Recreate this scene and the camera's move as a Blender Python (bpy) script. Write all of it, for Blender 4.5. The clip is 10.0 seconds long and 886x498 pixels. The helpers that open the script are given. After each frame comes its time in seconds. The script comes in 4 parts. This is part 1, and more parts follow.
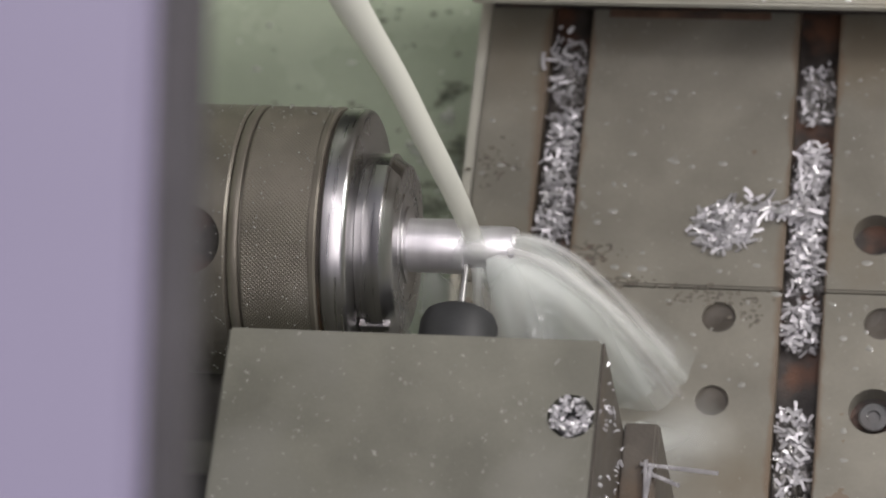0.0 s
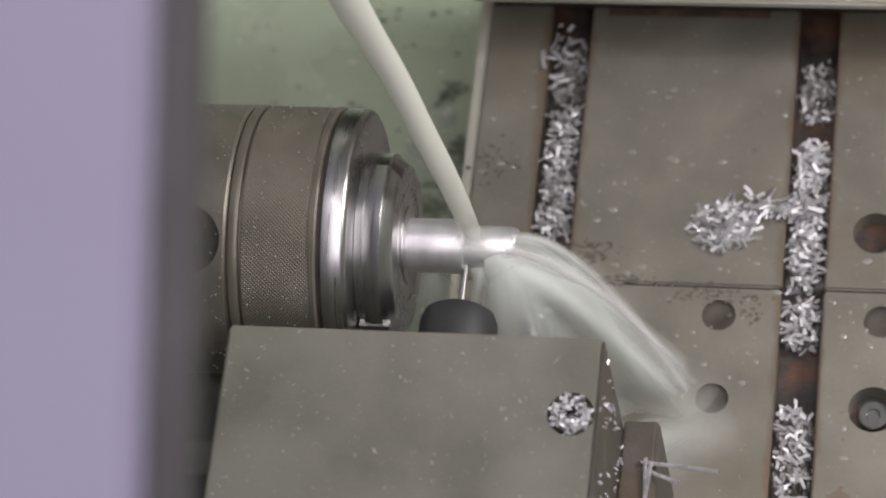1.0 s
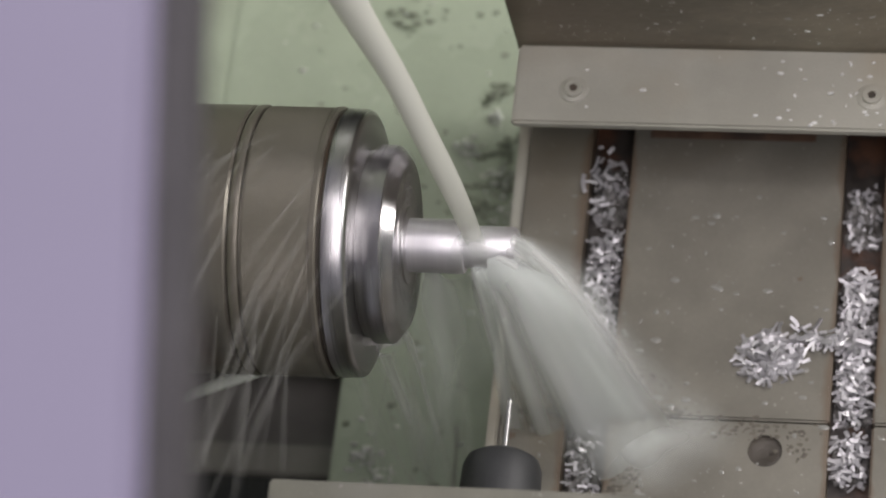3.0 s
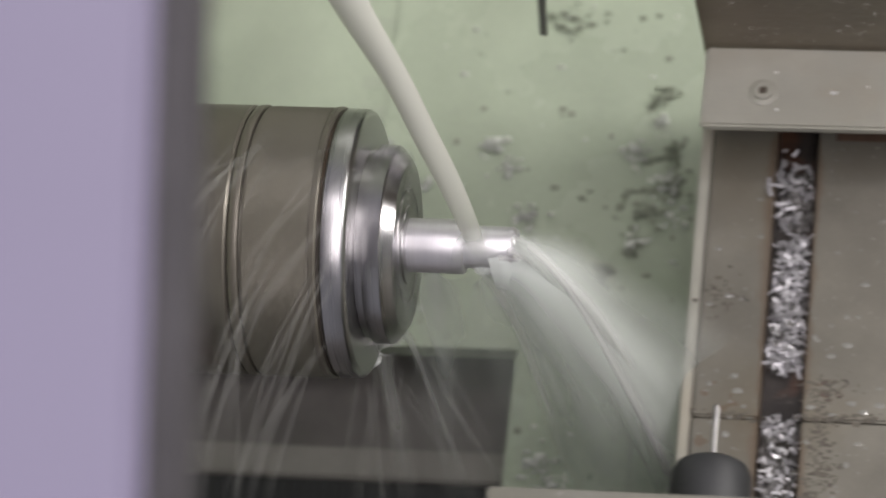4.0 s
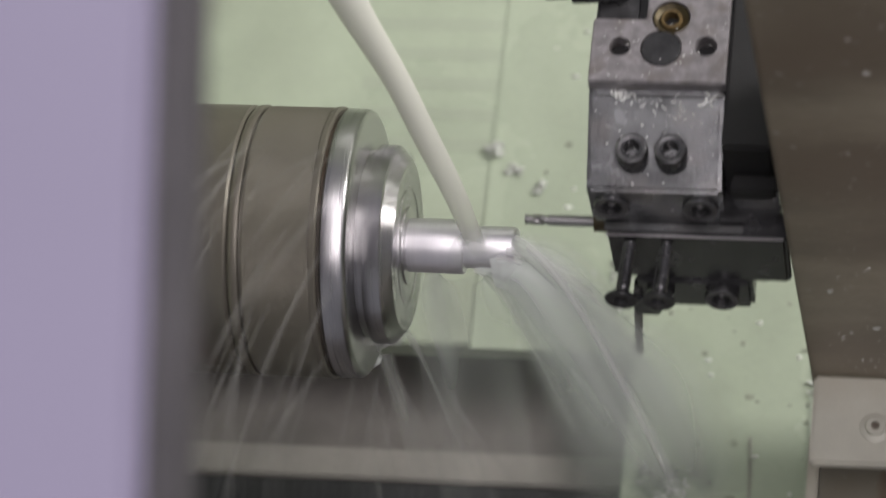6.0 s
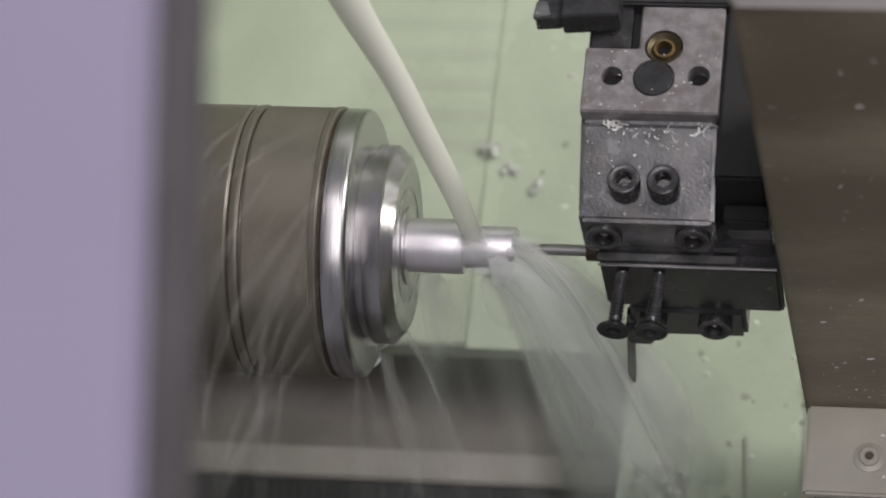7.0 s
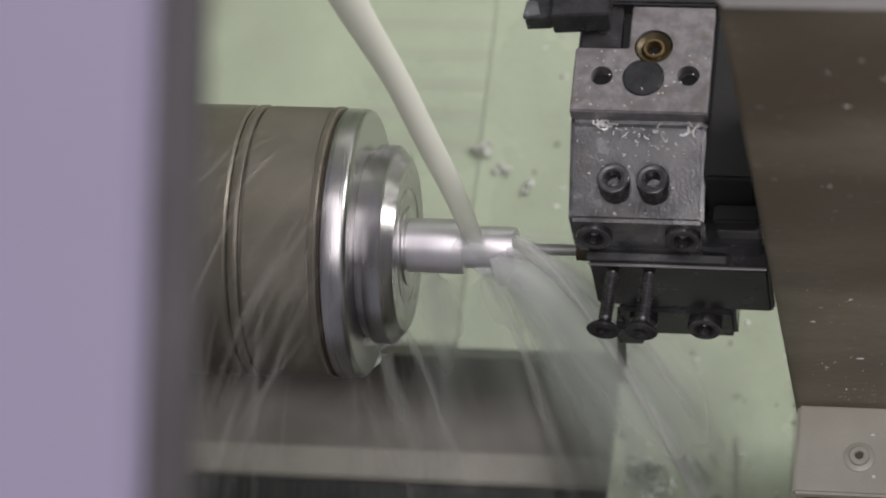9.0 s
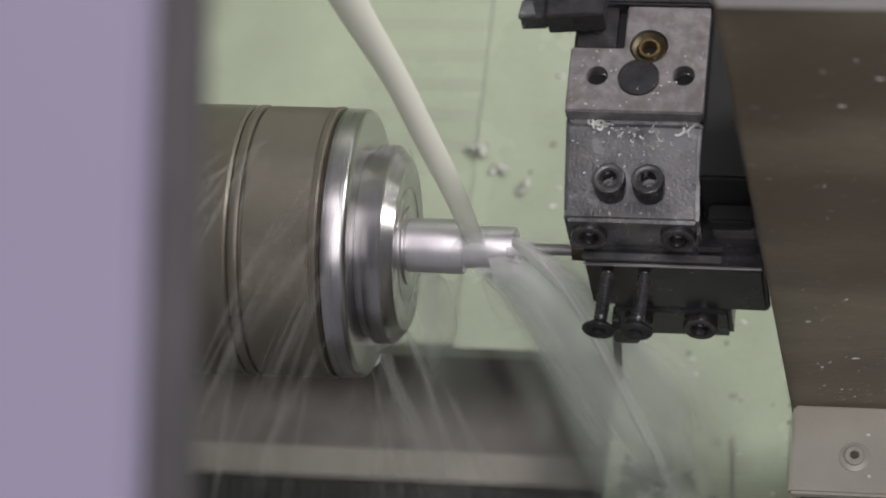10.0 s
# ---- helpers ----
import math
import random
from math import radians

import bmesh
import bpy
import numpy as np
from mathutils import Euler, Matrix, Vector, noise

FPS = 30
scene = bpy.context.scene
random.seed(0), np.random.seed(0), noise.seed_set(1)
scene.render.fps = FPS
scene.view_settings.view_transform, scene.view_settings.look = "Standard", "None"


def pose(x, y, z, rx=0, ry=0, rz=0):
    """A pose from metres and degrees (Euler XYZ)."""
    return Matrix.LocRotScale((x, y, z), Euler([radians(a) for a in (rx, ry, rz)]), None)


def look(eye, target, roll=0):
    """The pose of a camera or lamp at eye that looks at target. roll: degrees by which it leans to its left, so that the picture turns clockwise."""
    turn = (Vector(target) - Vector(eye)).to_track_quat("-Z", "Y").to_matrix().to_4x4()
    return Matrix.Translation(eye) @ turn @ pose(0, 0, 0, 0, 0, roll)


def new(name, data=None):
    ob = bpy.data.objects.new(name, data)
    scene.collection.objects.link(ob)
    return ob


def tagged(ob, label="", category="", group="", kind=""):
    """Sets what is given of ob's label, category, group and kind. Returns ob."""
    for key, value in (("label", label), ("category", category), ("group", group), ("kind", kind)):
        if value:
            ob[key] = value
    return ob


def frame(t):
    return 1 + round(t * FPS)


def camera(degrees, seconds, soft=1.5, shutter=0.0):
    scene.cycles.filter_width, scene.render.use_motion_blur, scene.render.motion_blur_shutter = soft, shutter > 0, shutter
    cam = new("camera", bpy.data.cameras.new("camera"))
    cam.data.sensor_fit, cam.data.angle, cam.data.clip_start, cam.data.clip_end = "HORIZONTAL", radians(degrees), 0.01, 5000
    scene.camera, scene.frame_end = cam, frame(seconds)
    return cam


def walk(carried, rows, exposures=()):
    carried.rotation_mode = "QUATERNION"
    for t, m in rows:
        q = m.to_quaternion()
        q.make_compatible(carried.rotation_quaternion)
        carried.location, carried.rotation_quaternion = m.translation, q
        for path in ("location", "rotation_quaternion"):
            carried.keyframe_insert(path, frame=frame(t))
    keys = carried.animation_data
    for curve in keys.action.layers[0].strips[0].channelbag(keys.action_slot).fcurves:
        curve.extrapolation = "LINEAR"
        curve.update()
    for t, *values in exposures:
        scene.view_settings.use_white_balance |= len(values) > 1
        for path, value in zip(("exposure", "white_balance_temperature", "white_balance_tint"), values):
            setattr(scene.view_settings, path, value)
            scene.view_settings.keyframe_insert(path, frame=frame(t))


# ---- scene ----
cam = camera(14.889, 10.0, soft=1.9, shutter=0.55)
CAM = pose(0.17947, -0.54476, 1.05438, 27.8618, 7.8790, 6.2130)
walk(cam, [(0.0, CAM), (10.0, CAM)], exposures=[(0.0, 0.0), (2.7, 0.0), (4.0, 0.08), (4.6, 0.14), (5.0, 0.14), (5.5, 0.08), (6.8, -0.06), (7.5, -0.10), (10.0, -0.14)])
cam.data.dof.use_dof = True
cam.data.dof.focus_distance = 1.19
cam.data.dof.aperture_fstop = 11.0

# ---- light: soft workshop light from above, a lamp strip over the back of the machine, the open front ----
world = bpy.data.worlds.new("workshop")
scene.world = world
world.use_nodes = True
bg = world.node_tree.nodes["Background"]
bg.inputs[0].default_value = (0.90, 0.88, 1.0, 1)
bg.inputs[1].default_value = 0.25


def area(name, eye, target, sx, sy, watts, colour):
    data = bpy.data.lights.new(name, "AREA")
    data.shape, data.size, data.size_y, data.energy, data.color = "RECTANGLE", sx, sy, watts, colour
    ob = new(name, data)
    ob.matrix_world = look(eye, target)
    return ob


area("machine_lamp", (0.85, 0.30, 0.70), (-0.05, 0.14, -0.20), 0.40, 0.30, 12.0, (1.0, 0.955, 0.94))
area("back_lamp_strip", (0.05, 0.405, 0.18), (0.0, 0.02, -0.12), 0.9, 0.04, 0.3, (1.0, 0.97, 0.95))
area("workshop_ceiling_light", (0.42, -0.66, 2.40), (0.0, 0.0, -0.05), 1.7, 2.3, 53.0, (1.0, 0.92, 0.955))

# ---- materials ----


def material(name, colour, rough=0.5, metal=0.0, vary=0.25, scale=60.0, bump=0.15, fine=900.0, second=None, spots=0.0,
             stretch=(1, 1, 1)):
    """Surface with broad stains, fine grain and relief; second: a stain colour that comes through in patches."""
    m = bpy.data.materials.new(name)
    m.use_nodes = True
    nt = m.node_tree
    bsdf = nt.nodes["Principled BSDF"]
    bsdf.inputs["Roughness"].default_value, bsdf.inputs["Metallic"].default_value = rough, metal
    co = nt.nodes.new("ShaderNodeTexCoord")
    mp = nt.nodes.new("ShaderNodeMapping")
    mp.inputs["Scale"].default_value = stretch
    nt.links.new(co.outputs["Object"], mp.inputs[0])

    def noise_node(s, detail):
        n = nt.nodes.new("ShaderNodeTexNoise")
        n.inputs["Scale"].default_value, n.inputs["Detail"].default_value = s, detail
        nt.links.new(mp.outputs[0], n.inputs["Vector"])
        return n.outputs["Fac"]

    def mix(fac, a, b):
        x = nt.nodes.new("ShaderNodeMix")
        x.data_type = "RGBA"
        for sock, val in ((x.inputs[0], fac), (x.inputs[6], a), (x.inputs[7], b)):
            if hasattr(val, "is_linked"):
                nt.links.new(val, sock)
            else:
                sock.default_value = val
        return x.outputs[2]

    def ramp(fac, lo, hi):
        r = nt.nodes.new("ShaderNodeMapRange")
        r.inputs[1].default_value, r.inputs[2].default_value = lo, hi
        nt.links.new(fac, r.inputs[0])
        return r.outputs[0]

    c = (*colour, 1)
    dark = (*[v * (1 - vary) for v in colour], 1)
    light = (*[min(1, v * (1 + vary)) for v in colour], 1)
    broad, grain = noise_node(scale, 5), noise_node(fine, 3)
    col = mix(ramp(broad, 0.35, 0.68), dark, light)
    col = mix(ramp(grain, 0.3, 0.75), mix(0.8, dark, col), mix(0.85, light, col))
    if second:
        col = mix(ramp(noise_node(scale * 0.45, 6), 0.50, 0.66), col, (*second, 1))
    if spots:
        col = mix(ramp(noise_node(scale * 16, 2), 0.72 - 0.03 * spots, 0.76), col, (0.29, 0.29, 0.26, 1))
    nt.links.new(col, bsdf.inputs["Base Color"])
    rr = nt.nodes.new("ShaderNodeMapRange")
    rr.inputs[3].default_value, rr.inputs[4].default_value = max(0.03, rough - 0.14), min(1, rough + 0.14)
    nt.links.new(broad, rr.inputs[0])
    nt.links.new(rr.outputs[0], bsdf.inputs["Roughness"])
    if bump:
        b = nt.nodes.new("ShaderNodeBump")
        b.inputs["Strength"].default_value, b.inputs["Distance"].default_value = bump, 0.001
        nt.links.new(grain, b.inputs["Height"])
        nt.links.new(b.outputs[0], bsdf.inputs["Normal"])
    return m


def water(name, alpha, colour=(0.80, 0.82, 0.76), streak=(40.0, 3.0), lo=0.35, hi=0.75, around=False):
    """Milky coolant: thin veil whose density follows streaks along the flow (u across, v along)."""
    m = bpy.data.materials.new(name)
    m.use_nodes = True
    nt = m.node_tree
    nt.nodes.clear()
    out = nt.nodes.new("ShaderNodeOutputMaterial")
    uv = nt.nodes.new("ShaderNodeUVMap")
    mp = nt.nodes.new("ShaderNodeMapping")
    mp.inputs["Scale"].default_value = (streak[0], streak[1], 1)
    nt.links.new(uv.outputs[0], mp.inputs[0])
    info, shift = nt.nodes.new("ShaderNodeObjectInfo"), nt.nodes.new("ShaderNodeMath")
    shift.operation = "MULTIPLY"
    shift.inputs[1].default_value = 40.0
    nt.links.new(info.outputs["Random"], shift.inputs[0])
    nt.links.new(shift.outputs[0], mp.inputs["Location"])
    n = nt.nodes.new("ShaderNodeTexNoise")
    n.inputs["Scale"].default_value, n.inputs["Detail"].default_value = 1.0, 2
    nt.links.new(mp.outputs[0], n.inputs["Vector"])
    r = nt.nodes.new("ShaderNodeMapRange")
    r.interpolation_type = "SMOOTHSTEP"
    r.inputs[1].default_value, r.inputs[2].default_value, r.inputs[4].default_value = lo, hi, alpha
    nt.links.new(n.outputs[0], r.inputs[0])
    # thins out towards both rims and towards the far end
    sep = nt.nodes.new("ShaderNodeSeparateXYZ")
    nt.links.new(uv.outputs[0], sep.inputs[0])

    def math_node(op, a, b):
        x = nt.nodes.new("ShaderNodeMath")
        x.operation = op
        for i, v in enumerate((a, b)):
            if isinstance(v, (int, float)):
                x.inputs[i].default_value = v
            else:
                nt.links.new(v, x.inputs[i])
        return x.outputs[0]

    u = sep.outputs[0]
    rim = math_node("MULTIPLY", math_node("MULTIPLY", u, math_node("SUBTRACT", 1.0, u)), 4.0)
    rim = math_node("POWER", rim, 0.0 if around else 1.5)
    end = math_node("SUBTRACT", 1.0, math_node("POWER", sep.outputs[1], 7.0 if around else 3.0))
    a = math_node("MULTIPLY", math_node("MULTIPLY", r.outputs[0], rim), end)
    dif = nt.nodes.new("ShaderNodeBsdfDiffuse")
    dif.inputs[0].default_value = (*colour, 1)
    trl = nt.nodes.new("ShaderNodeBsdfTranslucent")
    trl.inputs[0].default_value = (*colour, 1)
    both = nt.nodes.new("ShaderNodeMixShader")
    both.inputs[0].default_value = 0.25
    nt.links.new(dif.outputs[0], both.inputs[1])
    nt.links.new(trl.outputs[0], both.inputs[2])
    clear = nt.nodes.new("ShaderNodeBsdfTransparent")
    fin = nt.nodes.new("ShaderNodeMixShader")
    nt.links.new(a, fin.inputs[0])
    nt.links.new(clear.outputs[0], fin.inputs[1])
    nt.links.new(both.outputs[0], fin.inputs[2])
    nt.links.new(fin.outputs[0], out.inputs[0])
    return m


IRON = material("oily_ground_iron", (0.152, 0.15, 0.122), 0.42, 0.0, 0.20, 30, 0.05, 700, (0.178, 0.176, 0.152), spots=1.5)
# darker copy of the iron: shade of sides and recesses, plus brown stains
IRON_SHADED = material("shaded_stained_iron", (0.062, 0.054, 0.043), 0.45, 0.0, 0.3, 60, 0.2, 700, (0.09, 0.06, 0.035))
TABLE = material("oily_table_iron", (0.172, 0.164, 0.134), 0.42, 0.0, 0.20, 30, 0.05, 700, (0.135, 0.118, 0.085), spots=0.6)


def rust_edges(m, edges, width):
    """Rust creeping out from the slot edges (x in metres from the slide's base)."""
    nt = m.node_tree
    bsdf = nt.nodes["Principled BSDF"]
    old = bsdf.inputs["Base Color"].links[0].from_socket
    co = nt.nodes.new("ShaderNodeTexCoord")
    sep = nt.nodes.new("ShaderNodeSeparateXYZ")
    nt.links.new(co.outputs["Object"], sep.inputs[0])
    best = None
    for e in edges:
        a = nt.nodes.new("ShaderNodeMath")
        a.operation = "SUBTRACT"
        a.inputs[1].default_value = e
        nt.links.new(sep.outputs[0], a.inputs[0])
        b = nt.nodes.new("ShaderNodeMath")
        b.operation = "ABSOLUTE"
        nt.links.new(a.outputs[0], b.inputs[0])
        if best is None:
            best = b.outputs[0]
        else:
            c = nt.nodes.new("ShaderNodeMath")
            c.operation = "MINIMUM"
            nt.links.new(best, c.inputs[0])
            nt.links.new(b.outputs[0], c.inputs[1])
            best = c.outputs[0]
    n = nt.nodes.new("ShaderNodeTexNoise")
    n.inputs["Scale"].default_value, n.inputs["Detail"].default_value = 55, 6
    nt.links.new(co.outputs["Object"], n.inputs["Vector"])
    w = nt.nodes.new("ShaderNodeMapRange")
    w.inputs[1].default_value, w.inputs[2].default_value, w.inputs[3].default_value, w.inputs[4].default_value = 0.3, 0.75, 0.0, width
    nt.links.new(n.outputs[0], w.inputs[0])
    d = nt.nodes.new("ShaderNodeMath")
    d.operation = "DIVIDE"
    nt.links.new(best, d.inputs[0])
    nt.links.new(w.outputs[0], d.inputs[1])
    r = nt.nodes.new("ShaderNodeMapRange")
    r.inputs[1].default_value, r.inputs[2].default_value, r.inputs[3].default_value, r.inputs[4].default_value = 0.3, 1.2, 0.55, 0.0
    nt.links.new(d.outputs[0], r.inputs[0])
    x = nt.nodes.new("ShaderNodeMix")
    x.data_type = "RGBA"
    nt.links.new(r.outputs[0], x.inputs[0])
    nt.links.new(old, x.inputs[6])
    x.inputs[7].default_value = (0.115, 0.07, 0.038, 1)
    nt.links.new(x.outputs[2], bsdf.inputs["Base Color"])


rust_edges(TABLE, (-0.0724, -0.0564, 0.0256, 0.0414, 0.130), 0.005)
EDGE = material("bright_machined_edge", (0.66, 0.64, 0.62), 0.4, 0.1, 0.08, 25, 0.05, 900)
RAIL = material("zinc_rail", (0.40, 0.395, 0.335), 0.40, 0.1, 0.14, 25, 0.08, 900, (0.36, 0.325, 0.25))
POST = material("oiled_brown_steel", (0.205, 0.182, 0.134), 0.36, 0.15, 0.42, 26, 0.12, 500, (0.15, 0.122, 0.088), spots=0.7, stretch=(0.45, 1, 1))
RUST = material("rusty_iron", (0.12, 0.072, 0.047), 0.7, 0.0, 0.45, 90, 0.3, 900, (0.05, 0.04, 0.035))
# near-black base puts shade into slots and holes; brown patches; also colours grime
SLOT = material("slot_shade_and_grime", (0.035, 0.03, 0.026), 0.4, 0.0, 0.5, 120, 0.3, 900, (0.10, 0.05, 0.03))
GREEN = material("green_paint", (0.395, 0.45, 0.345), 0.28, 0.0, 0.16, 12, 0.10, 300, (0.315, 0.35, 0.27))
GREEN_BACK = material("green_grey_paint", (0.37, 0.415, 0.325), 0.35, 0.0, 0.14, 12, 0.10, 300, (0.315, 0.35, 0.27))
DARKBED = material("dark_bed", (0.142, 0.132, 0.122), 0.45, 0.0, 0.25, 30, 0.15, 500)
BEDBAR = material("grey_bed_bar", (0.225, 0.214, 0.194), 0.45, 0.0, 0.15, 30, 0.15, 500)
BLACK = material("black_oxide_steel", (0.058, 0.058, 0.060), 0.24, 0.5, 0.4, 110, 0.14, 900, spots=0.4)
HOLDER = material("worn_black_steel", (0.165, 0.17, 0.172), 0.24, 0.5, 0.45, 110, 0.12, 900, (0.17, 0.165, 0.16), spots=0.8)
HOLDER_TOP = material("bright_worn_steel", (0.235, 0.222, 0.228), 0.36, 0.35, 0.26, 260, 0.06, 1400, (0.165, 0.148, 0.142), spots=0.6)
CHUCK = material("phosphated_steel", (0.160, 0.146, 0.118), 0.40, 0.45, 0.16, 70, 0.12, 900, (0.182, 0.17, 0.14))
SILVER = material("polished_steel", (0.45, 0.445, 0.445), 0.30, 1.0, 0.10, 90, 0.03, 700, stretch=(6, 0.3, 0.3))
STEEL = material("turned_steel", (0.50, 0.49, 0.49), 0.30, 1.0, 0.12, 40, 0.06, 700)
ALU = material("turned_aluminium", (0.74, 0.73, 0.745), 0.40, 0.8, 0.04, 40, 0.05, 900, stretch=(14, 1, 1))
DRILLSTEEL = material("bright_drill_steel", (0.34, 0.335, 0.33), 0.42, 1.0, 0.2, 60, 0.05, 900)
SCREW = material("worn_screw_steel", (0.10, 0.10, 0.102), 0.25, 0.7, 0.35, 150, 0.08, 1200)
WORN = material("rubbed_screw_rim", (0.15, 0.148, 0.15), 0.34, 0.8, 0.30, 300, 0.05, 1200)
BRASS = material("brass", (0.07, 0.056, 0.030), 0.42, 0.6, 0.2, 60, 0.1, 900)
BRASS_TIP = material("rubbed_brass", (0.22, 0.155, 0.07), 0.35, 0.7, 0.2, 60, 0.05, 900)
# almost no albedo: stands for deep shade in bores, sockets and beside the post
VOID = material("recess_shade_black", (0.008, 0.008, 0.008), 0.65, 0.0, 0.4, 60, 0.1, 600)
# matt black for brushes and collet nut, and for shade in gaps
RUBBER_AND_SHADE = material("black_rubber_and_shade", (0.022, 0.023, 0.024), 0.55, 0.0, 0.3, 60, 0.1, 600)
DOORPAINT = material("pale_lilac_paint", (0.243, 0.226, 0.316), 0.5, 0.0, 0.03, 8, 0.03, 300)
GASKET = material("dark_door_edge", (0.055, 0.052, 0.056), 0.6, 0.0, 0.3, 40, 0.1, 400)
SWARF = material("aluminium_swarf", (0.50, 0.495, 0.505), 0.40, 0.45, 0.25, 160, 0.1, 1500)
SWARF_DULL = material("dull_wet_swarf", (0.72, 0.73, 0.70), 0.45, 0.0, 0.3, 200, 0.1, 1500)
CLOT = material("wet_grey_clots", (0.60, 0.62, 0.575), 0.35, 0.0, 0.45, 120, 0.2, 1500)
SLUDGE = material("wet_grey_sludge", (0.27, 0.265, 0.255), 0.22, 0.3, 0.55, 260, 0.5, 1400, (0.07, 0.065, 0.055))
DIRT = material("crusted_dirt", (0.105, 0.094, 0.073), 0.6, 0.0, 0.35, 200, 0.3, 1500)
GRIME = material("dark_grime", (0.19, 0.21, 0.16), 0.5, 0.0, 0.4, 200, 0.2, 1500)
JET = water("coolant_jet", 0.86, (0.70, 0.71, 0.635), (2.0, 0.6), -0.5, 0.15, around=True)
RUNNEL = water("coolant_runnel", 1.0, (0.90, 0.92, 0.89), (1.2, 0.8), -0.2, 0.4)
MIST = water("coolant_mist", 0.70, (0.86, 0.905, 0.865), (1.5, 0.7), 0.10, 0.75)
FLOW = water("coolant_flow", 0.66, (0.87, 0.92, 0.87), (2.0, 0.6), 0.12, 0.66)
THREAD = water("coolant_threads", 0.46, (0.90, 0.90, 0.88), (1.6, 1.2), 0.05, 0.55)
MILKDROP = material("white_coolant_drops", (0.29, 0.29, 0.265), 0.15, 0.0, 0.1, 200, 0.0, 900)
DROP = material("milky_drops", (0.25, 0.25, 0.225), 0.15, 0.0, 0.1, 200, 0.0, 900)

# ---- builders: millimetres inside, metres in the scene ----
BASE = {}


def thing(name, base, label, category, group="", kind=""):
    ob = tagged(new(name), label, category, group, kind)
    BASE[ob] = Vector(base)
    ob.matrix_basis = Matrix.Translation(Vector(base) * 0.001)
    return ob


def part(name, bm, mat, parent, label="", smooth=False, kind=""):
    root = parent
    while root.parent:
        root = root.parent
    for v in bm.verts:
        v.co = (v.co - BASE[root]) * 0.001
    bmesh.ops.recalc_face_normals(bm, faces=bm.faces)
    me = bpy.data.meshes.new(name)
    bm.to_mesh(me)
    bm.free()
    if smooth:
        for p in me.polygons:
            p.use_smooth = True
        me.set_sharp_from_angle(angle=radians(32))
    me.materials.append(mat)
    ob = new(name, me)
    ob.parent = parent
    if label:
        tagged(ob, label)
    if kind:
        tagged(ob, kind=kind)
    return ob


def solo(name, bm, mat, base, label, category, group="", kind="", smooth=False):
    """A thing that is one mesh."""
    for v in bm.verts:
        v.co = (v.co - Vector(base)) * 0.001
    me = bpy.data.meshes.new(name)
    bm.to_mesh(me)
    bm.free()
    if smooth:
        for p in me.polygons:
            p.use_smooth = True
        me.set_sharp_from_angle(angle=radians(35))
    me.materials.append(mat)
    ob = tagged(new(name, me), label, category, group, kind)
    BASE[ob] = Vector(base)
    ob.matrix_basis = Matrix.Translation(Vector(base) * 0.001)
    return ob


def prism(pts, axis, a, b, bevel=0.6):
    """Outline pts in the plane across the axis (x: y,z; y: x,z; z: x,y), swept from a to b."""
    bm = bmesh.new()

    def at(p, h):
        return {"x": (h, p[0], p[1]), "y": (p[0], h, p[1]), "z": (p[0], p[1], h)}[axis]
    lo = [bm.verts.new(at(p, a)) for p in pts]
    hi = [bm.verts.new(at(p, b)) for p in pts]
    n = len(pts)
    bm.faces.new(lo)
    bm.faces.new(hi)
    for i in range(n):
        bm.faces.new((lo[i], lo[(i + 1) % n], hi[(i + 1) % n], hi[i]))
    bmesh.ops.recalc_face_normals(bm, faces=bm.faces)
    if bevel:
        bmesh.ops.bevel(bm, geom=list(bm.edges), offset=bevel, segments=2, affect="EDGES", clamp_overlap=True)
    return bm


def box(x0, x1, y0, y1, z0, z1, bevel=0.6):
    return prism([(x0, y0), (x1, y0), (x1, y1), (x0, y1)], "z", z0, z1, bevel)


def lathe(profile, origin, axis=(1, 0, 0), seg=64, a0=0.0, a1=360.0, ring_only=False):
    """Profile (along, radius) turned round the axis through origin."""
    bm = bmesh.new()
    turn = Vector((1, 0, 0)).rotation_difference(Vector(axis).normalized())
    full = a1 - a0 >= 360
    n = seg if full else seg + 1
    rings = []
    for h, r in profile:
        ring = []
        for i in range(n):
            a = radians(a0 + (a1 - a0) * i / seg)
            ring.append(bm.verts.new(Vector(origin) + turn @ Vector((h, r * math.cos(a), r * math.sin(a)))))
        rings.append(ring)
    for p, q in zip(rings, rings[1:] + rings[:1] if ring_only else rings[1:]):
        for i in range(seg):
            j = (i + 1) % n
            bm.faces.new((p[i], p[j], q[j], q[i]))
    if ring_only:
        return bm
    if full:
        for ring in (rings[0], rings[-1]):
            bm.faces.new(ring)
    else:
        for k in (0, -1):
            bm.faces.new([r[k] for r in rings])
    return bm


def join(*bms):
    out = bmesh.new()
    for b in bms:
        me = bpy.data.meshes.new("t")
        b.to_mesh(me)
        b.free()
        out.from_mesh(me)
        bpy.data.meshes.remove(me)
    return out


